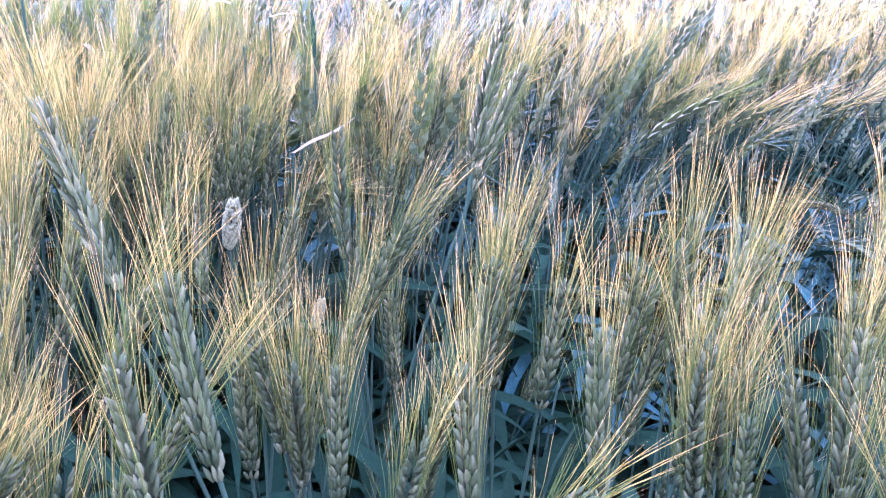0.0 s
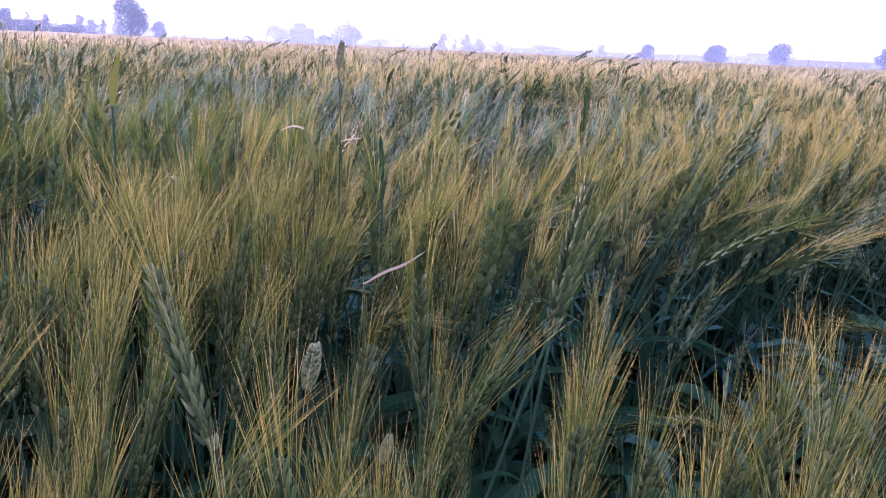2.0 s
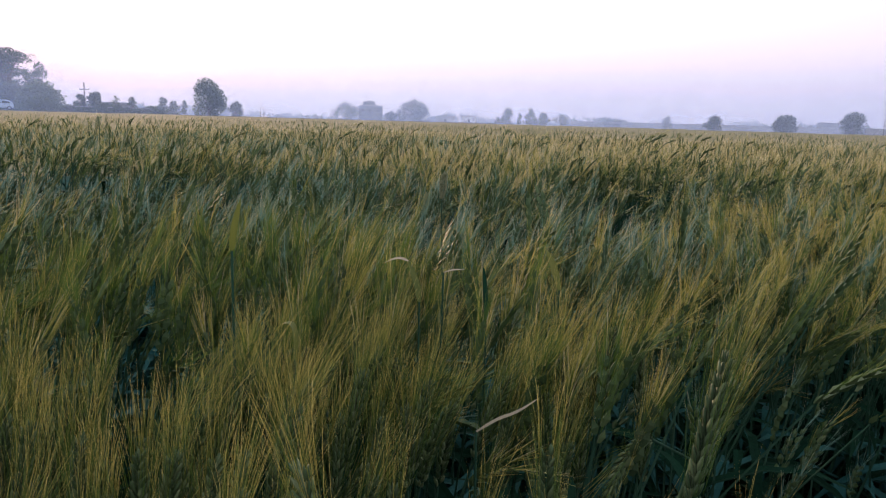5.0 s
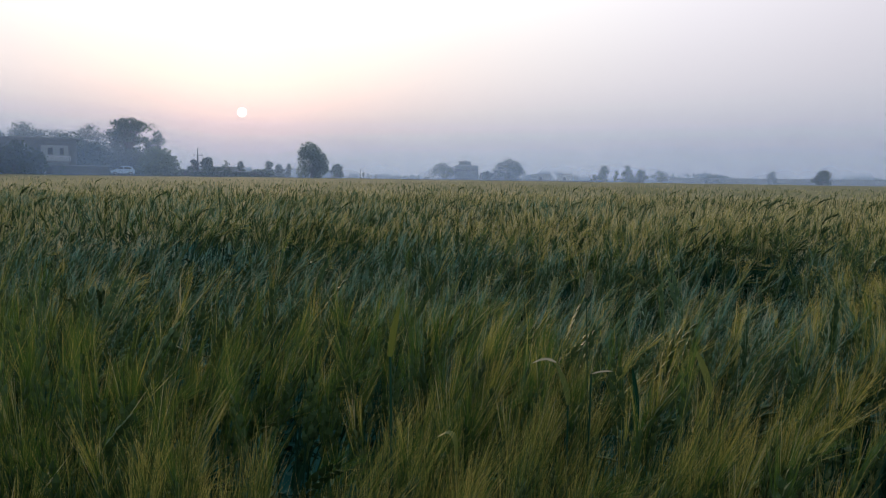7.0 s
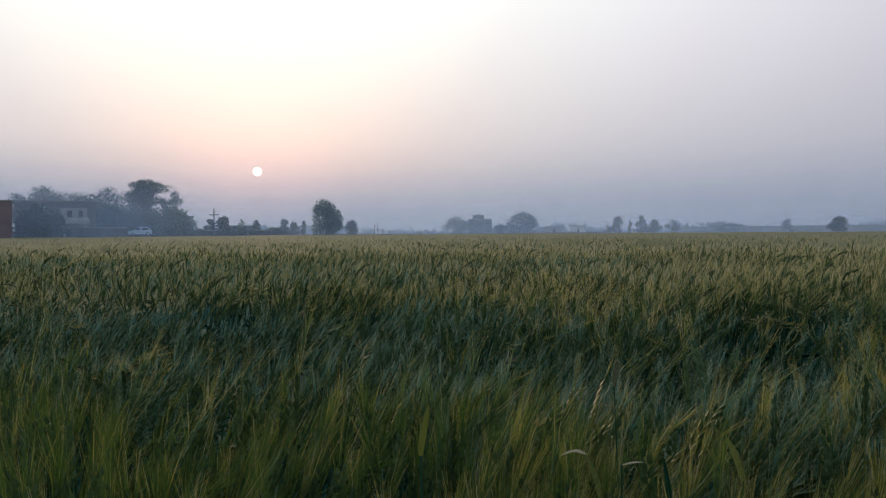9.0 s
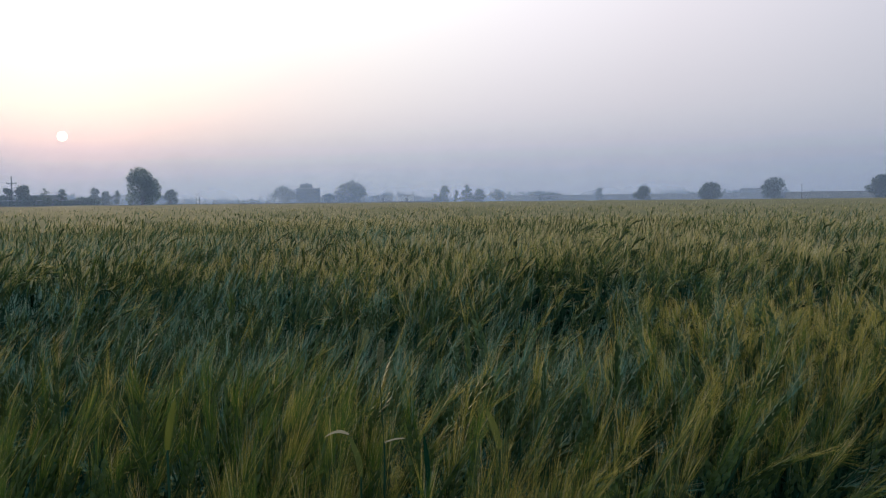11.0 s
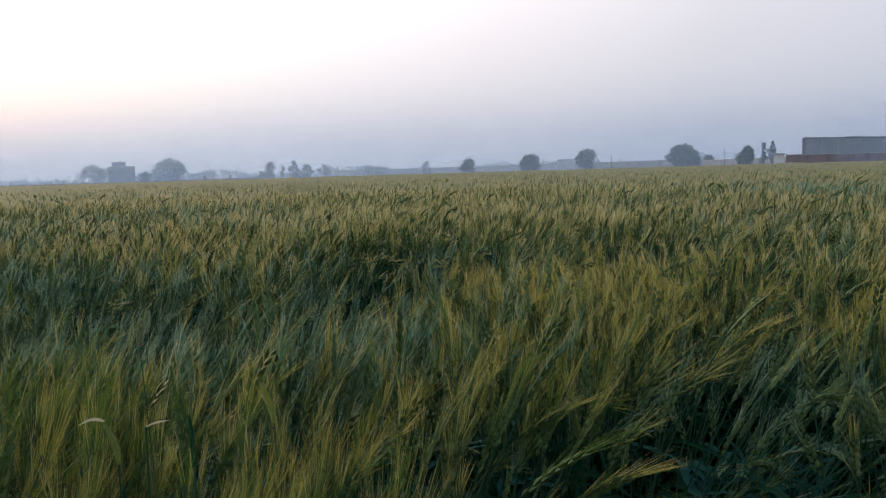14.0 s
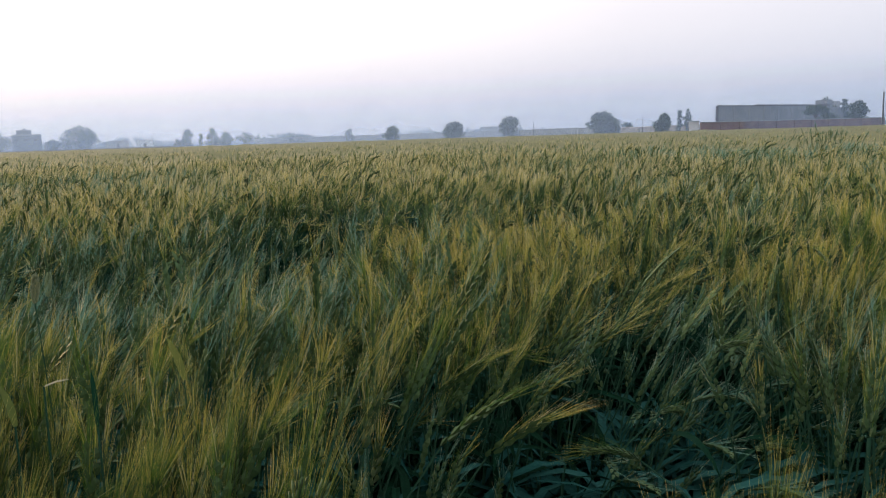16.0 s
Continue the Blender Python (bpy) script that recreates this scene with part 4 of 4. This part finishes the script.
def grove():
    dark, olive = CROWN_DARK, CROWN
    tree(-24.48, 140, 7.2, 5.7, "tall round olive-green tree standing alone", olive, 1, 0.10, 4, 2600, 1.15, 0.24)
    tree(-22.56, 180, 4.2, 3.4, "small round tree in the haze", dark, 2, 0.12, 4, 500)
    tree(-36.79, 150, 11.1, 8.0, "flat-topped acacia with a spreading crown", dark, 3, 0.66, 9, 1700, 0.42, 0.26)
    tree(-38.60, 147, 6.6, 8.0, "dark thorny tree under the acacia", dark, 4, 0.0, 10, 2600, 0.9)
    tree(-40.20, 144, 6.6, 5.5, "dark broad tree beside a house", dark, 5, 0.0, 8, 1800)
    tree(-36.40, 146, 5.6, 5.5, "dark broad tree beside the road", dark, 41, 0.0, 8, 1900)
    tree(-34.80, 140, 5.6, 8.2, "low spreading tree by the road", olive, 6, 0.0, 10, 2400, 0.9)
    tree(-34.86, 180, 10.6, 3.4, "slender tall tree in the haze", dark, 7, 0.1, 5, 700, 1.6)
    tree(-35.60, 182, 9.2, 3.2, "slender tree in the haze", dark, 8, 0.1, 5, 600, 1.6)
    tree(-43.06, 190, 11.9, 9.0, "open, feathery tall tree behind a house", dark, 9, 0.3, 12, 1400, 0.9, 0.34)
    tree(-42.00, 192, 10.8, 8.0, "feathery tree behind a house", dark, 49, 0.25, 10, 1200, 0.9, 0.34)
    tree(-36.90, 156, 8.6, 9.0, "broad tree behind the acacia", dark, 50, 0.0, 10, 1900, 0.9, 0.3)
    tree(-40.30, 160, 9.0, 8.5, "broad dark tree between house and acacia", dark, 51, 0.1, 10, 1500, 0.9, 0.3)
    tree(-40.75, 117.0, 2.2, 0.9, "small upright shrub before a balcony", dark, 52, 0.02, 4, 260, 1.4, 0.16)
    tree(-41.20, 190, 11.0, 7.0, "feathery tall tree behind a house", dark, 10, 0.25, 7, 700, 0.9, 0.36)
    tree(-39.10, 190, 11.9, 6.6, "feathery tall tree in the haze", dark, 11, 0.2, 8, 900, 0.9, 0.36)
    tree(-44.60, 185, 10.2, 4.5, "tall tree behind a brick building", dark, 12, 0.2, 6, 600)
    tree(-43.58, 118, 5.7, 6.2, "dark bushy tree before a house", dark, 13, 0.04, 6, 1000)
    tree(-42.30, 119, 4.4, 3.6, "dark bush before a house", dark, 14, 0.04, 4, 500)
    tree(-32.54, 150, 4.1, 2.2, "small clipped tree by a pole", dark, 15, 0.1, 4, 500)
    tree(-31.60, 150, 4.4, 3.0, "dense dark tree by a wall", dark, 16, 0.05, 5, 800)
    tree(-30.42, 150, 3.8, 1.6, "thin half-bare tree beside a wall", olive, 17, 0.3, 5, 90, 0.9, 0.22)
    tree(-29.33, 150, 3.7, 1.8, "small crooked tree beside a wall", dark, 18, 0.25, 4, 260, 0.7, 0.22)
    tree(-27.38, 210, 5.2, 2.3, "thin tree in the haze", dark, 19, 0.3, 4, 260)
    tree(-26.63, 210, 4.3, 3.3, "round tree in the haze", dark, 20, 0.05, 4, 500)
    tree(-26.00, 210, 4.4, 1.6, "slim tree in the haze", dark, 21, 0.1, 4, 250)
    tree(-14.83, 300, 7.1, 9.3, "broad tree beside a square building", dark, 22, 0.12, 7, 900, 0.9, 0.42)
    tree(-10.03, 290, 8.6, 11.5, "large rounded tree in the haze", dark, 23, 0.0, 9, 2200, 1.1, 0.42)
    tree(-11.6, 296, 4.2, 5.0, "low tree by a wall", dark, 42, 0.08, 5, 450, 0.9, 0.4)
    tree(-3.19, 330, 7.3, 4.6, "upright tree in the haze", dark, 24, 0.0, 6, 800, 1.2, 0.42)
    tree(-3.90, 332, 3.6, 3.2, "low bush in the haze", dark, 45, 0.0, 4, 320, 0.9, 0.4)
    tree(-1.30, 334, 3.2, 8.0, "low hedge in the haze", dark, 46, 0.0, 7, 700, 0.6, 0.4)
    for k, deg in enumerate((-33.4, -32.3, -31.4, -30.1, -28.9, -27.9)):
        tree(deg, 141 + k % 2, (2.2, 1.9, 2.4)[k % 3], 4.6, "low scrub before a dark wall", dark, 60 + k, 0.0, 6, 420, 0.7, 0.24)
    tree(-31.0, 147, 2.6, 5.0, "low scrub along a wall", dark, 47, 0.0, 6, 700, 0.7, 0.28)
    tree(-28.2, 149, 2.3, 4.0, "low scrub along a wall", dark, 48, 0.0, 6, 500, 0.7, 0.28)
    tree(-2.34, 330, 5.3, 1.9, "small round tree in the haze", dark, 25, 0.05, 5, 300, 1.0, 0.4)
    tree(-1.60, 330, 7.5, 4.0, "open-crowned tree in the haze", dark, 26, 0.22, 6, 420, 0.8, 0.42)
    tree(-0.62, 330, 5.8, 4.8, "domed tree in the haze", dark, 27, 0.0, 6, 700, 0.9, 0.42)
    tree(0.70, 360, 5.6, 6.5, "low ragged tree in the haze", dark, 28, 0.15, 6, 420, 0.7, 0.42)
    tree(4.51, 340, 4.3, 10.5, "low line of ragged trees", dark, 29, 0.12, 8, 700, 0.5, 0.42)
    tree(7.98, 320, 5.6, 3.8, "cone-shaped tree in the haze", dark, 30, 0.05, 4, 420, 1.2, 0.4)
    tree(11.10, 260, 5.2, 6.0, "rounded tree before a long wall", dark, 31, 0.08, 6, 800, 0.9, 0.36)
    tree(15.66, 230, 5.5, 7.0, "dense domed tree before a long wall", dark, 32, 0.05, 9, 1700, 0.8, 0.34)
    tree(19.62, 210, 6.0, 5.8, "leafy tree before a long wall", dark, 33, 0.10, 7, 1000, 1.0, 0.32)
    tree(26.25, 170, 5.3, 6.2, "broad domed dark tree beside the field", dark, 34, 0.0, 12, 3000, 0.75, 0.30)
    tree(28.01, 240, 3.8, 3.6, "ragged small tree behind a wall", dark, 35, 0.1, 5, 300, 0.7, 0.34)
    tree(30.42, 165, 4.4, 3.7, "round dark tree before a wall", dark, 36, 0.0, 8, 1500, 1.0, 0.26)
    tree(31.50, 180, 5.35, 1.7, "slender upright tree behind a wall", dark, 37, 0.15, 5, 350, 1.6, 0.24)
    tree(32.05, 180, 5.5, 1.6, "slender upright tree behind a wall", dark, 38, 0.15, 5, 350, 1.6, 0.24)
    tree(40.05, 158, 4.75, 4.3, "flat-crowned dark tree against a grey shed", dark, 39, 0.70, 6, 700, 0.40, 0.24, 0.4)
    tree(40.75, 155, 3.3, 3.0, "small open tree against a grey shed", dark, 53, 0.58, 3, 260, 0.5, 0.22, 0.4)
    tree(40.60, 192, 7.0, 5.4, "rounded tree rising behind a grey shed", dark, 54, 0.3, 6, 900, 0.8, 0.3)
    tree(41.70, 190, 6.7, 2.4, "small ragged tree behind a grey shed", dark, 55, 0.4, 4, 260, 0.8, 0.3)
    tree(42.50, 163, 5.5, 4.4, "rounded tree beyond a grey shed", dark, 40, 0.05, 7, 900, 0.9, 0.3)
    tree(45.0, 160, 5.2, 4.5, "dark tree beyond a grey shed", dark, 43, 0.1, 6, 600, 0.9, 0.3)


grove()


# ---- the distance: buildings, walls, poles, car ----
def block(x0, x1, y0, y1, z0, z1, bevel=0.03):
    """A box between two corners, with softened edges."""
    bm = bmesh.new()
    bmesh.ops.create_cube(bm, size=1)
    bmesh.ops.scale(bm, vec=(x1 - x0, y1 - y0, z1 - z0), verts=bm.verts)
    bmesh.ops.translate(bm, vec=((x0 + x1) / 2, (y0 + y1) / 2, (z0 + z1) / 2), verts=bm.verts)
    if bevel:
        bmesh.ops.bevel(bm, geom=bm.edges[:], offset=bevel, segments=1, affect="EDGES")
    return bm


def window(root, x0, x1, z0, z1, y=0.0, shutter=None):
    """A dark window with its frame and sill on the front of a building."""
    w = part("window", block(x0, x1, y - 0.04, y + 0.10, z0, z1, 0), DARKNESS, root)
    part("sill", block(x0 - 0.1, x1 + 0.1, y - 0.14, y + 0.02, z0 - 0.10, z0, 0.01), CONCRETE, w)
    part("lintel", block(x0 - 0.1, x1 + 0.1, y - 0.10, y + 0.02, z1, z1 + 0.12, 0.01), CONCRETE, w)
    return w


def brick_house():
    root = tagged(new("brick_building"), "unfinished red brick building with a rooftop room", "building")
    root.matrix_basis = bearing(-46.2, 110)
    part("wall", block(-13.0, 2.65, 0, 9, 0.7, 5.4), BRICK, root, "bare brick storey")
    part("plinth", block(-13.1, 2.72, -0.08, 9.1, 0, 0.7), PLASTER, root, "pale plastered base")
    part("roof", block(-13.2, 2.8, -0.15, 9.2, 5.4, 5.55), CONCRETE, root)
    room = part("rooftop_room", block(-2.45, 1.1, 1.0, 6, 5.55, 7.45), BRICK, root)
    part("parapet", block(-3.3, 1.25, 0.6, 6.3, 7.45, 7.75), CONCRETE, root)
    for x in (-1.75, 0.05):
        window(root, x, x + 1.05, 6.0, 7.0, 1.0)
    for x0, x1 in ((-3.3, -2.6), (0.55, 1.25)):
        part("wing_wall", block(x0, x1, 0.6, 1.0, 7.75, 8.25), BRICK, root)
    for x in (-1.0, 0.2):
        part("column_stub", block(x - 0.13, x + 0.13, 0.8, 1.1, 7.75, 8.35), CONCRETE, root)


def white_house():
    root = tagged(new("house"), "flat-roofed whitewashed house with a balcony", "house")
    root.matrix_basis = bearing(-42.3, 125)
    part("wall", block(-5.2, 5.2, 0, 8, 0, 5.8), CEMENT, root)
    part("roof", block(-5.6, 5.6, -0.5, 8.3, 5.8, 6.1), CEMENT, root, "overhanging concrete roof slab")
    part("bay", block(-2.7, -1.2, -0.5, 0, 2.4, 5.2), PLASTER, root, "white bay")
    part("bay", block(0.6, 4.1, -0.6, 0, 0.4, 5.0), PLASTER, root, "white front bay")
    part("balcony", block(0.4, 4.3, -1.3, -0.6, 2.6, 2.8), CONCRETE, root)
    part("railing", block(0.4, 4.3, -1.32, -1.22, 3.42, 3.52, 0.01), WHITEWASH, root)
    for k in range(14):
        part("baluster", block(0.45 + k * 0.29, 0.57 + k * 0.29, -1.31, -1.24, 2.8, 3.42, 0.01), WHITEWASH, root)
    window(root, -4.4, -3.3, 3.2, 4.6)
    window(root, 1.5, 2.1, 3.7, 4.6, -0.6)
    window(root, 3.0, 3.5, 3.7, 4.6, -0.6)
    window(root, 1.2, 2.2, 0.9, 2.0, -0.6)


def tank_house():
    root = tagged(new("square_building"), "square two-storey building with a rooftop water tank", "building")
    root.matrix_basis = bearing(-13.13, 300)
    part("wall", block(-4.5, 4.5, 0, 9, 0, 5.8), CEMENT, root)
    part("parapet", block(-4.6, 4.6, -0.1, 9.1, 5.8, 6.1), CONCRETE, root)
    part("stair_room", block(-2.9, 1.6, 1, 5, 6.1, 7.4), CEMENT, root)
    part("roof", block(-3.4, 1.9, 0.7, 5.3, 7.4, 7.6), CONCRETE, root, "projecting roof slab")
    part("water_tank", block(-0.9, 0.1, 2, 3, 7.6, 8.2, 0.15), TIN, root)
    for x in (-3.4, -0.6, 2.2):
        window(root, x, x + 0.8, 3.8, 4.6)


def grey_shed():
    root = tagged(new("shed"), "long grey plastered shed with a dark roof edge", "building")
    a, b = Vector((83.8, 124.4, 0)), Vector((121.0, 140.0, 0))
    d = b - a
    root.matrix_basis = pose(a.x, a.y, 0, 0, 0, math.degrees(math.atan2(d.y, d.x)))
    n = d.length

    def skewed(*box):
        """The shed's end stands askew to its front."""
        bm = block(*box)
        for v in bm.verts:
            v.co.x += v.co.y * 1.55
        return bm

    part("wall", skewed(0, n, 0, 9, 0, 4.95), CEMENT, root)
    part("roof_edge", skewed(-0.15, n * 0.30, -0.15, 9.2, 4.95, 5.12), ROOF_EDGE, root, "dark roof edge")
    part("roof_edge", skewed(n * 0.30, n + 0.15, -0.15, 9.2, 4.98, 5.25), ROOF_EDGE, root, "dark roof edge")
    part("pier", block(-0.2, 0.12, -0.12, 0.3, 0, 4.95), ROOF_EDGE, root)
    for k in range(1, 8):
        part("panel_joint", block(k * n / 8 - 0.06, k * n / 8 + 0.06, -0.05, 0.04, 0, 4.9, 0), CONCRETE, root)
    part("end_block", skewed(n, n + 9, -0.5, 6, 0, 4.6), CEMENT, root, "weathered concrete end block")
    part("rooftop_box", block(n + 1.0, n + 3.4, 1, 3.5, 4.6, 6.3), CEMENT, root)
    part("rooftop_box", block(n + 5.0, n + 6.6, 1, 3, 4.6, 6.0), CONCRETE, root)


def long_wall(name, label, a, b, height, thick, mat, panels=0.0, rise=0.0):
    """A boundary wall from a to b; with panels, piers stand at that spacing."""
    root = tagged(new(name), label, "wall")
    d = Vector((b[0] - a[0], b[1] - a[1], 0))
    root.matrix_basis = pose(a[0], a[1], rise, 0, 0, math.degrees(math.atan2(d.y, d.x)))
    part("wall_body", block(0, d.length, -thick / 2, thick / 2, -rise, height), mat, root)
    part("coping", block(-0.05, d.length + 0.05, -thick / 2 - 0.05, thick / 2 + 0.05, height, height + 0.10, 0.02), CONCRETE, root)
    k = panels
    while panels and k < d.length:
        part("pier", block(k - 0.2, k + 0.2, -thick / 2 - 0.12, -thick / 2 + 0.02, -rise, height - 0.02, 0.02), mat, root)
        k += panels
    return root


brick_house()
white_house()
tank_house()
grey_shed()
long_wall("brick_wall", "low red brick boundary wall along the field", (70.6, 109.2), (112.0, 116.0), 2.0, 0.3, BRICK, 4.0)
long_wall("long_wall", "long grey boundary wall in the haze", (8.0, 350.0), (62.0, 312.0), 2.5, 0.3, CONCRETE, 9.0)
long_wall("long_wall", "long grey boundary wall in the haze", (62.0, 312.0), (112.0, 232.0), 2.4, 0.3, CONCRETE, 9.0)
long_wall("long_wall", "grey boundary wall behind round trees", (112.0, 232.0), (95.0, 146.0), 1.9, 0.3, CEMENT, 9.0)
long_wall("compound_wall", "dark weathered compound wall beside the road", (-81.6, 121.0), (-66.3, 127.8), 1.7, 0.3, DARK_WALL, 6.0)
long_wall("compound_wall", "dark weathered compound wall before a house", (-79.4, 90.0), (-74.0, 94.6), 2.1, 0.3, DARK_WALL, 6.0)
long_wall("low_wall", "low dark wall beside a square building", (-63.0, 293.0), (-57.0, 294.5), 3.3, 0.3, CONCRETE)


def hut(deg, dist, w, h, label, mat, roof):
    root = tagged(new("hut"), label, "hut")
    root.matrix_basis = bearing(deg, dist)
    part("wall", block(-w / 2, w / 2, 0, 3.5, 0, h - 0.15), mat, root)
    part("roof", block(-w / 2 - 0.25, w / 2 + 0.25, -0.3, 3.8, h - 0.15, h), roof, root)
    if w > 2:
        part("door", block(-0.5, 0.5, -0.03, 0.05, 0, 2.0, 0.0), DARKNESS, root)


hut(32.42, 131, 1.5, 2.35, "small white hut at a wall's end", WHITEWASH, TIN)
hut(18.18, 290, 6.3, 4.1, "low flat building behind a long wall", PLASTER, CONCRETE)
hut(-7.73, 330, 8.0, 3.3, "low hut far across the field", PLASTER, TIN)
hut(-6.01, 330, 6.0, 3.4, "low open hut far across the field", WHITEWASH, CONCRETE)
hut(-30.2, 152, 4.5, 2.7, "low dark outbuilding by the wall", CONCRETE, TIN)


def pole(deg, dist, height, label, arms=True, thick=0.14):
    root = tagged(new("utility_pole"), label, "pole")
    root.matrix_basis = bearing(deg, dist)
    s = Soup()
    s.put(*tube([np.zeros(3), np.array([0, 0, height])], (thick, thick * 0.65), 8))
    piece("mast", s, DARK_WALL, root)
    if arms:
        part("crossarm", block(-0.8, 0.8, -0.06, 0.06, height - 1.3, height - 1.15, 0.01), CONCRETE, root)
        for x in (-0.7, 0.7):
            part("insulator", block(x - 0.06, x + 0.06, -0.05, 0.05, height - 1.15, height - 0.9, 0.02), WHITEWASH, root)


pole(-32.25, 150, 5.9, "utility pole with a crossarm")
pole(21.35, 240, 4.5, "slim pole behind a long wall", False)
pole(43.9, 130, 5.5, "utility pole beside a shed", False)
pole(29.0, 200, 4.6, "slim pole by the wall", False)
for deg, h in ((-21.70, 2.0), (-20.91, 2.5), (-20.68, 2.2)):
    pole(deg, 121, h, "bare wooden post at the field's edge", False, 0.045)


def far_woods():
    """Low woods that close the plain, far off in the haze."""
    rng = np.random.RandomState(77)
    n = 9000
    a = rng.uniform(-math.pi, math.pi, n)
    swell = 0.5 + 0.5 * np.sin(a * 23 + 2 * np.sin(a * 7))
    r = rng.uniform(430, 520, n)
    z = rng.rand(n) ** 1.4 * (1.2 + 3.6 * swell)
    o = np.stack([r * np.sin(a), r * np.cos(a), z], -1)
    e = rng.uniform(0.6, 1.5, n)[:, None]
    t = rng.normal(0, 1, (n, 3)) * e
    u = rng.normal(0, 1, (n, 3)) * e
    v = np.stack([o - t, o + u, o + t, o - u], 1).reshape(-1, 3)
    k = np.arange(n)[:, None] * 4
    f = np.concatenate([k + (0, 1, 2), k + (0, 2, 3)])
    tagged(new("far_woods", mesh_of("far_woods", v, f, [CROWN_DARK])), "low distant woods in thick haze", "woods", kind="stuff")


far_woods()


def road():
    """The raised road along the far left edge of the field."""
    pts = [Vector((-140, 40, 0)), Vector((-105, 84, 0)), Vector((-82.0, 108.5, 0)), Vector((-55, 150, 0)), Vector((-20, 230, 0))]
    v, f = [], []
    for k, p in enumerate(pts):
        d = (pts[min(k + 1, 4)] - pts[max(k - 1, 0)]).normalized()
        n = Vector((d.y, -d.x, 0))
        for off, z in ((-5.5, 0.0), (-3.2, 0.85), (3.2, 0.85), (5.5, 0.0)):
            v.append(p + n * off + Vector((0, 0, z)))
    for k in range(4):
        for j in range(3):
            a = 4 * k + j
            f += [(a, a + 1, a + 5), (a, a + 5, a + 4)]
    tagged(new("road", mesh_of("road", v, f, [ASPHALT])), "raised tarmac road beyond the field", "road", kind="structure")


road()


def car():
    root = tagged(new("car"), "pale blue-silver hatchback standing on the road", "car")
    root.matrix_basis = bearing(-37.12, 134.5, 0.85)
    side = [(-1.75, 0.30), (-1.80, 0.66), (-1.50, 0.84), (-0.95, 0.97), (-0.50, 1.34), (-0.05, 1.50), (0.60, 1.52), (1.15, 1.44), (1.55, 1.12), (1.74, 0.95), (1.78, 0.32)]

    def profile(points, half, mat, name, label=""):
        bm = bmesh.new()
        rows = [[bm.verts.new((x, y, z)) for x, z in points] for y in (-half, half)]
        bm.faces.new(rows[0])
        bm.faces.new(rows[1][::-1])
        for i in range(len(points)):
            j = (i + 1) % len(points)
            bm.faces.new((rows[0][j], rows[0][i], rows[1][i], rows[1][j]))
        bmesh.ops.recalc_face_normals(bm, faces=bm.faces)
        bmesh.ops.bevel(bm, geom=bm.edges[:], offset=0.06, segments=2, affect="EDGES")
        return part(name, bm, mat, root, label)

    profile(side, 0.80, CAR_PAINT, "body")
    profile([(-0.90, 0.94), (-0.48, 1.36), (0.08, 1.40), (0.08, 0.94)], 0.83, GLASS_DARK, "side_window")
    profile([(0.16, 0.94), (0.16, 1.40), (0.75, 1.41), (1.15, 1.30), (1.42, 1.02), (1.40, 0.94)], 0.83, GLASS_DARK, "side_window")
    for x in (-1.15, 1.15):
        for y in (-0.78, 0.78):
            s = Soup()
            ring = [np.array([x, y - 0.1, 0.30]), np.array([x, y + 0.1, 0.30])]
            s.put(*tube([ring[0] - (0, 0.005, 0), ring[0], ring[1], ring[1] + (0, 0.005, 0)], (0.02, 0.30, 0.30, 0.02), 16))
            w = piece("wheel", s, RUBBER, root)
            h = Soup()
            h.put(*tube([ring[0] - (0, 0.02, 0), ring[0] - (0, 0.012, 0), ring[1] + (0, 0.012, 0), ring[1] + (0, 0.02, 0)], (0.01, 0.17, 0.17, 0.01), 12))
            piece("rim", h, TIN, w)
    for y in (-0.55, 0.55):
        part("headlight", block(-1.80, -1.70, y - 0.15, y + 0.15, 0.62, 0.76, 0.02), WHITEWASH, root)


car()


# ---- ground mist between the field and the far things ----
def mist(radius, amount, high, first=-75.0, last=75.0):
    segs = 72
    v, f = [], []
    for j in range(segs + 1):
        a = radians(first + (last - first) * j / segs)
        for z in (0.0, high):
            v.append((radius * math.sin(a), radius * math.cos(a), z))
    for j in range(segs):
        f += [(2 * j, 2 * j + 2, 2 * j + 3), (2 * j, 2 * j + 3, 2 * j + 1)]
    me = mesh_of("ground_mist", v, f, [haze_material("ground_mist", amount, 0.5, high * 0.95, radians(last))])
    tagged(new("ground_mist", me), "thin bluish evening mist over the plain", "mist", kind="structure")


mist(38, 0.04, 8)
mist(98, 0.11, 14)
mist(115, 0.34, 16, -75, -30)
mist(136, 0.17, 20)
mist(165, 0.12, 22)
mist(275, 0.30, 26)
mist(410, 0.35, 40)
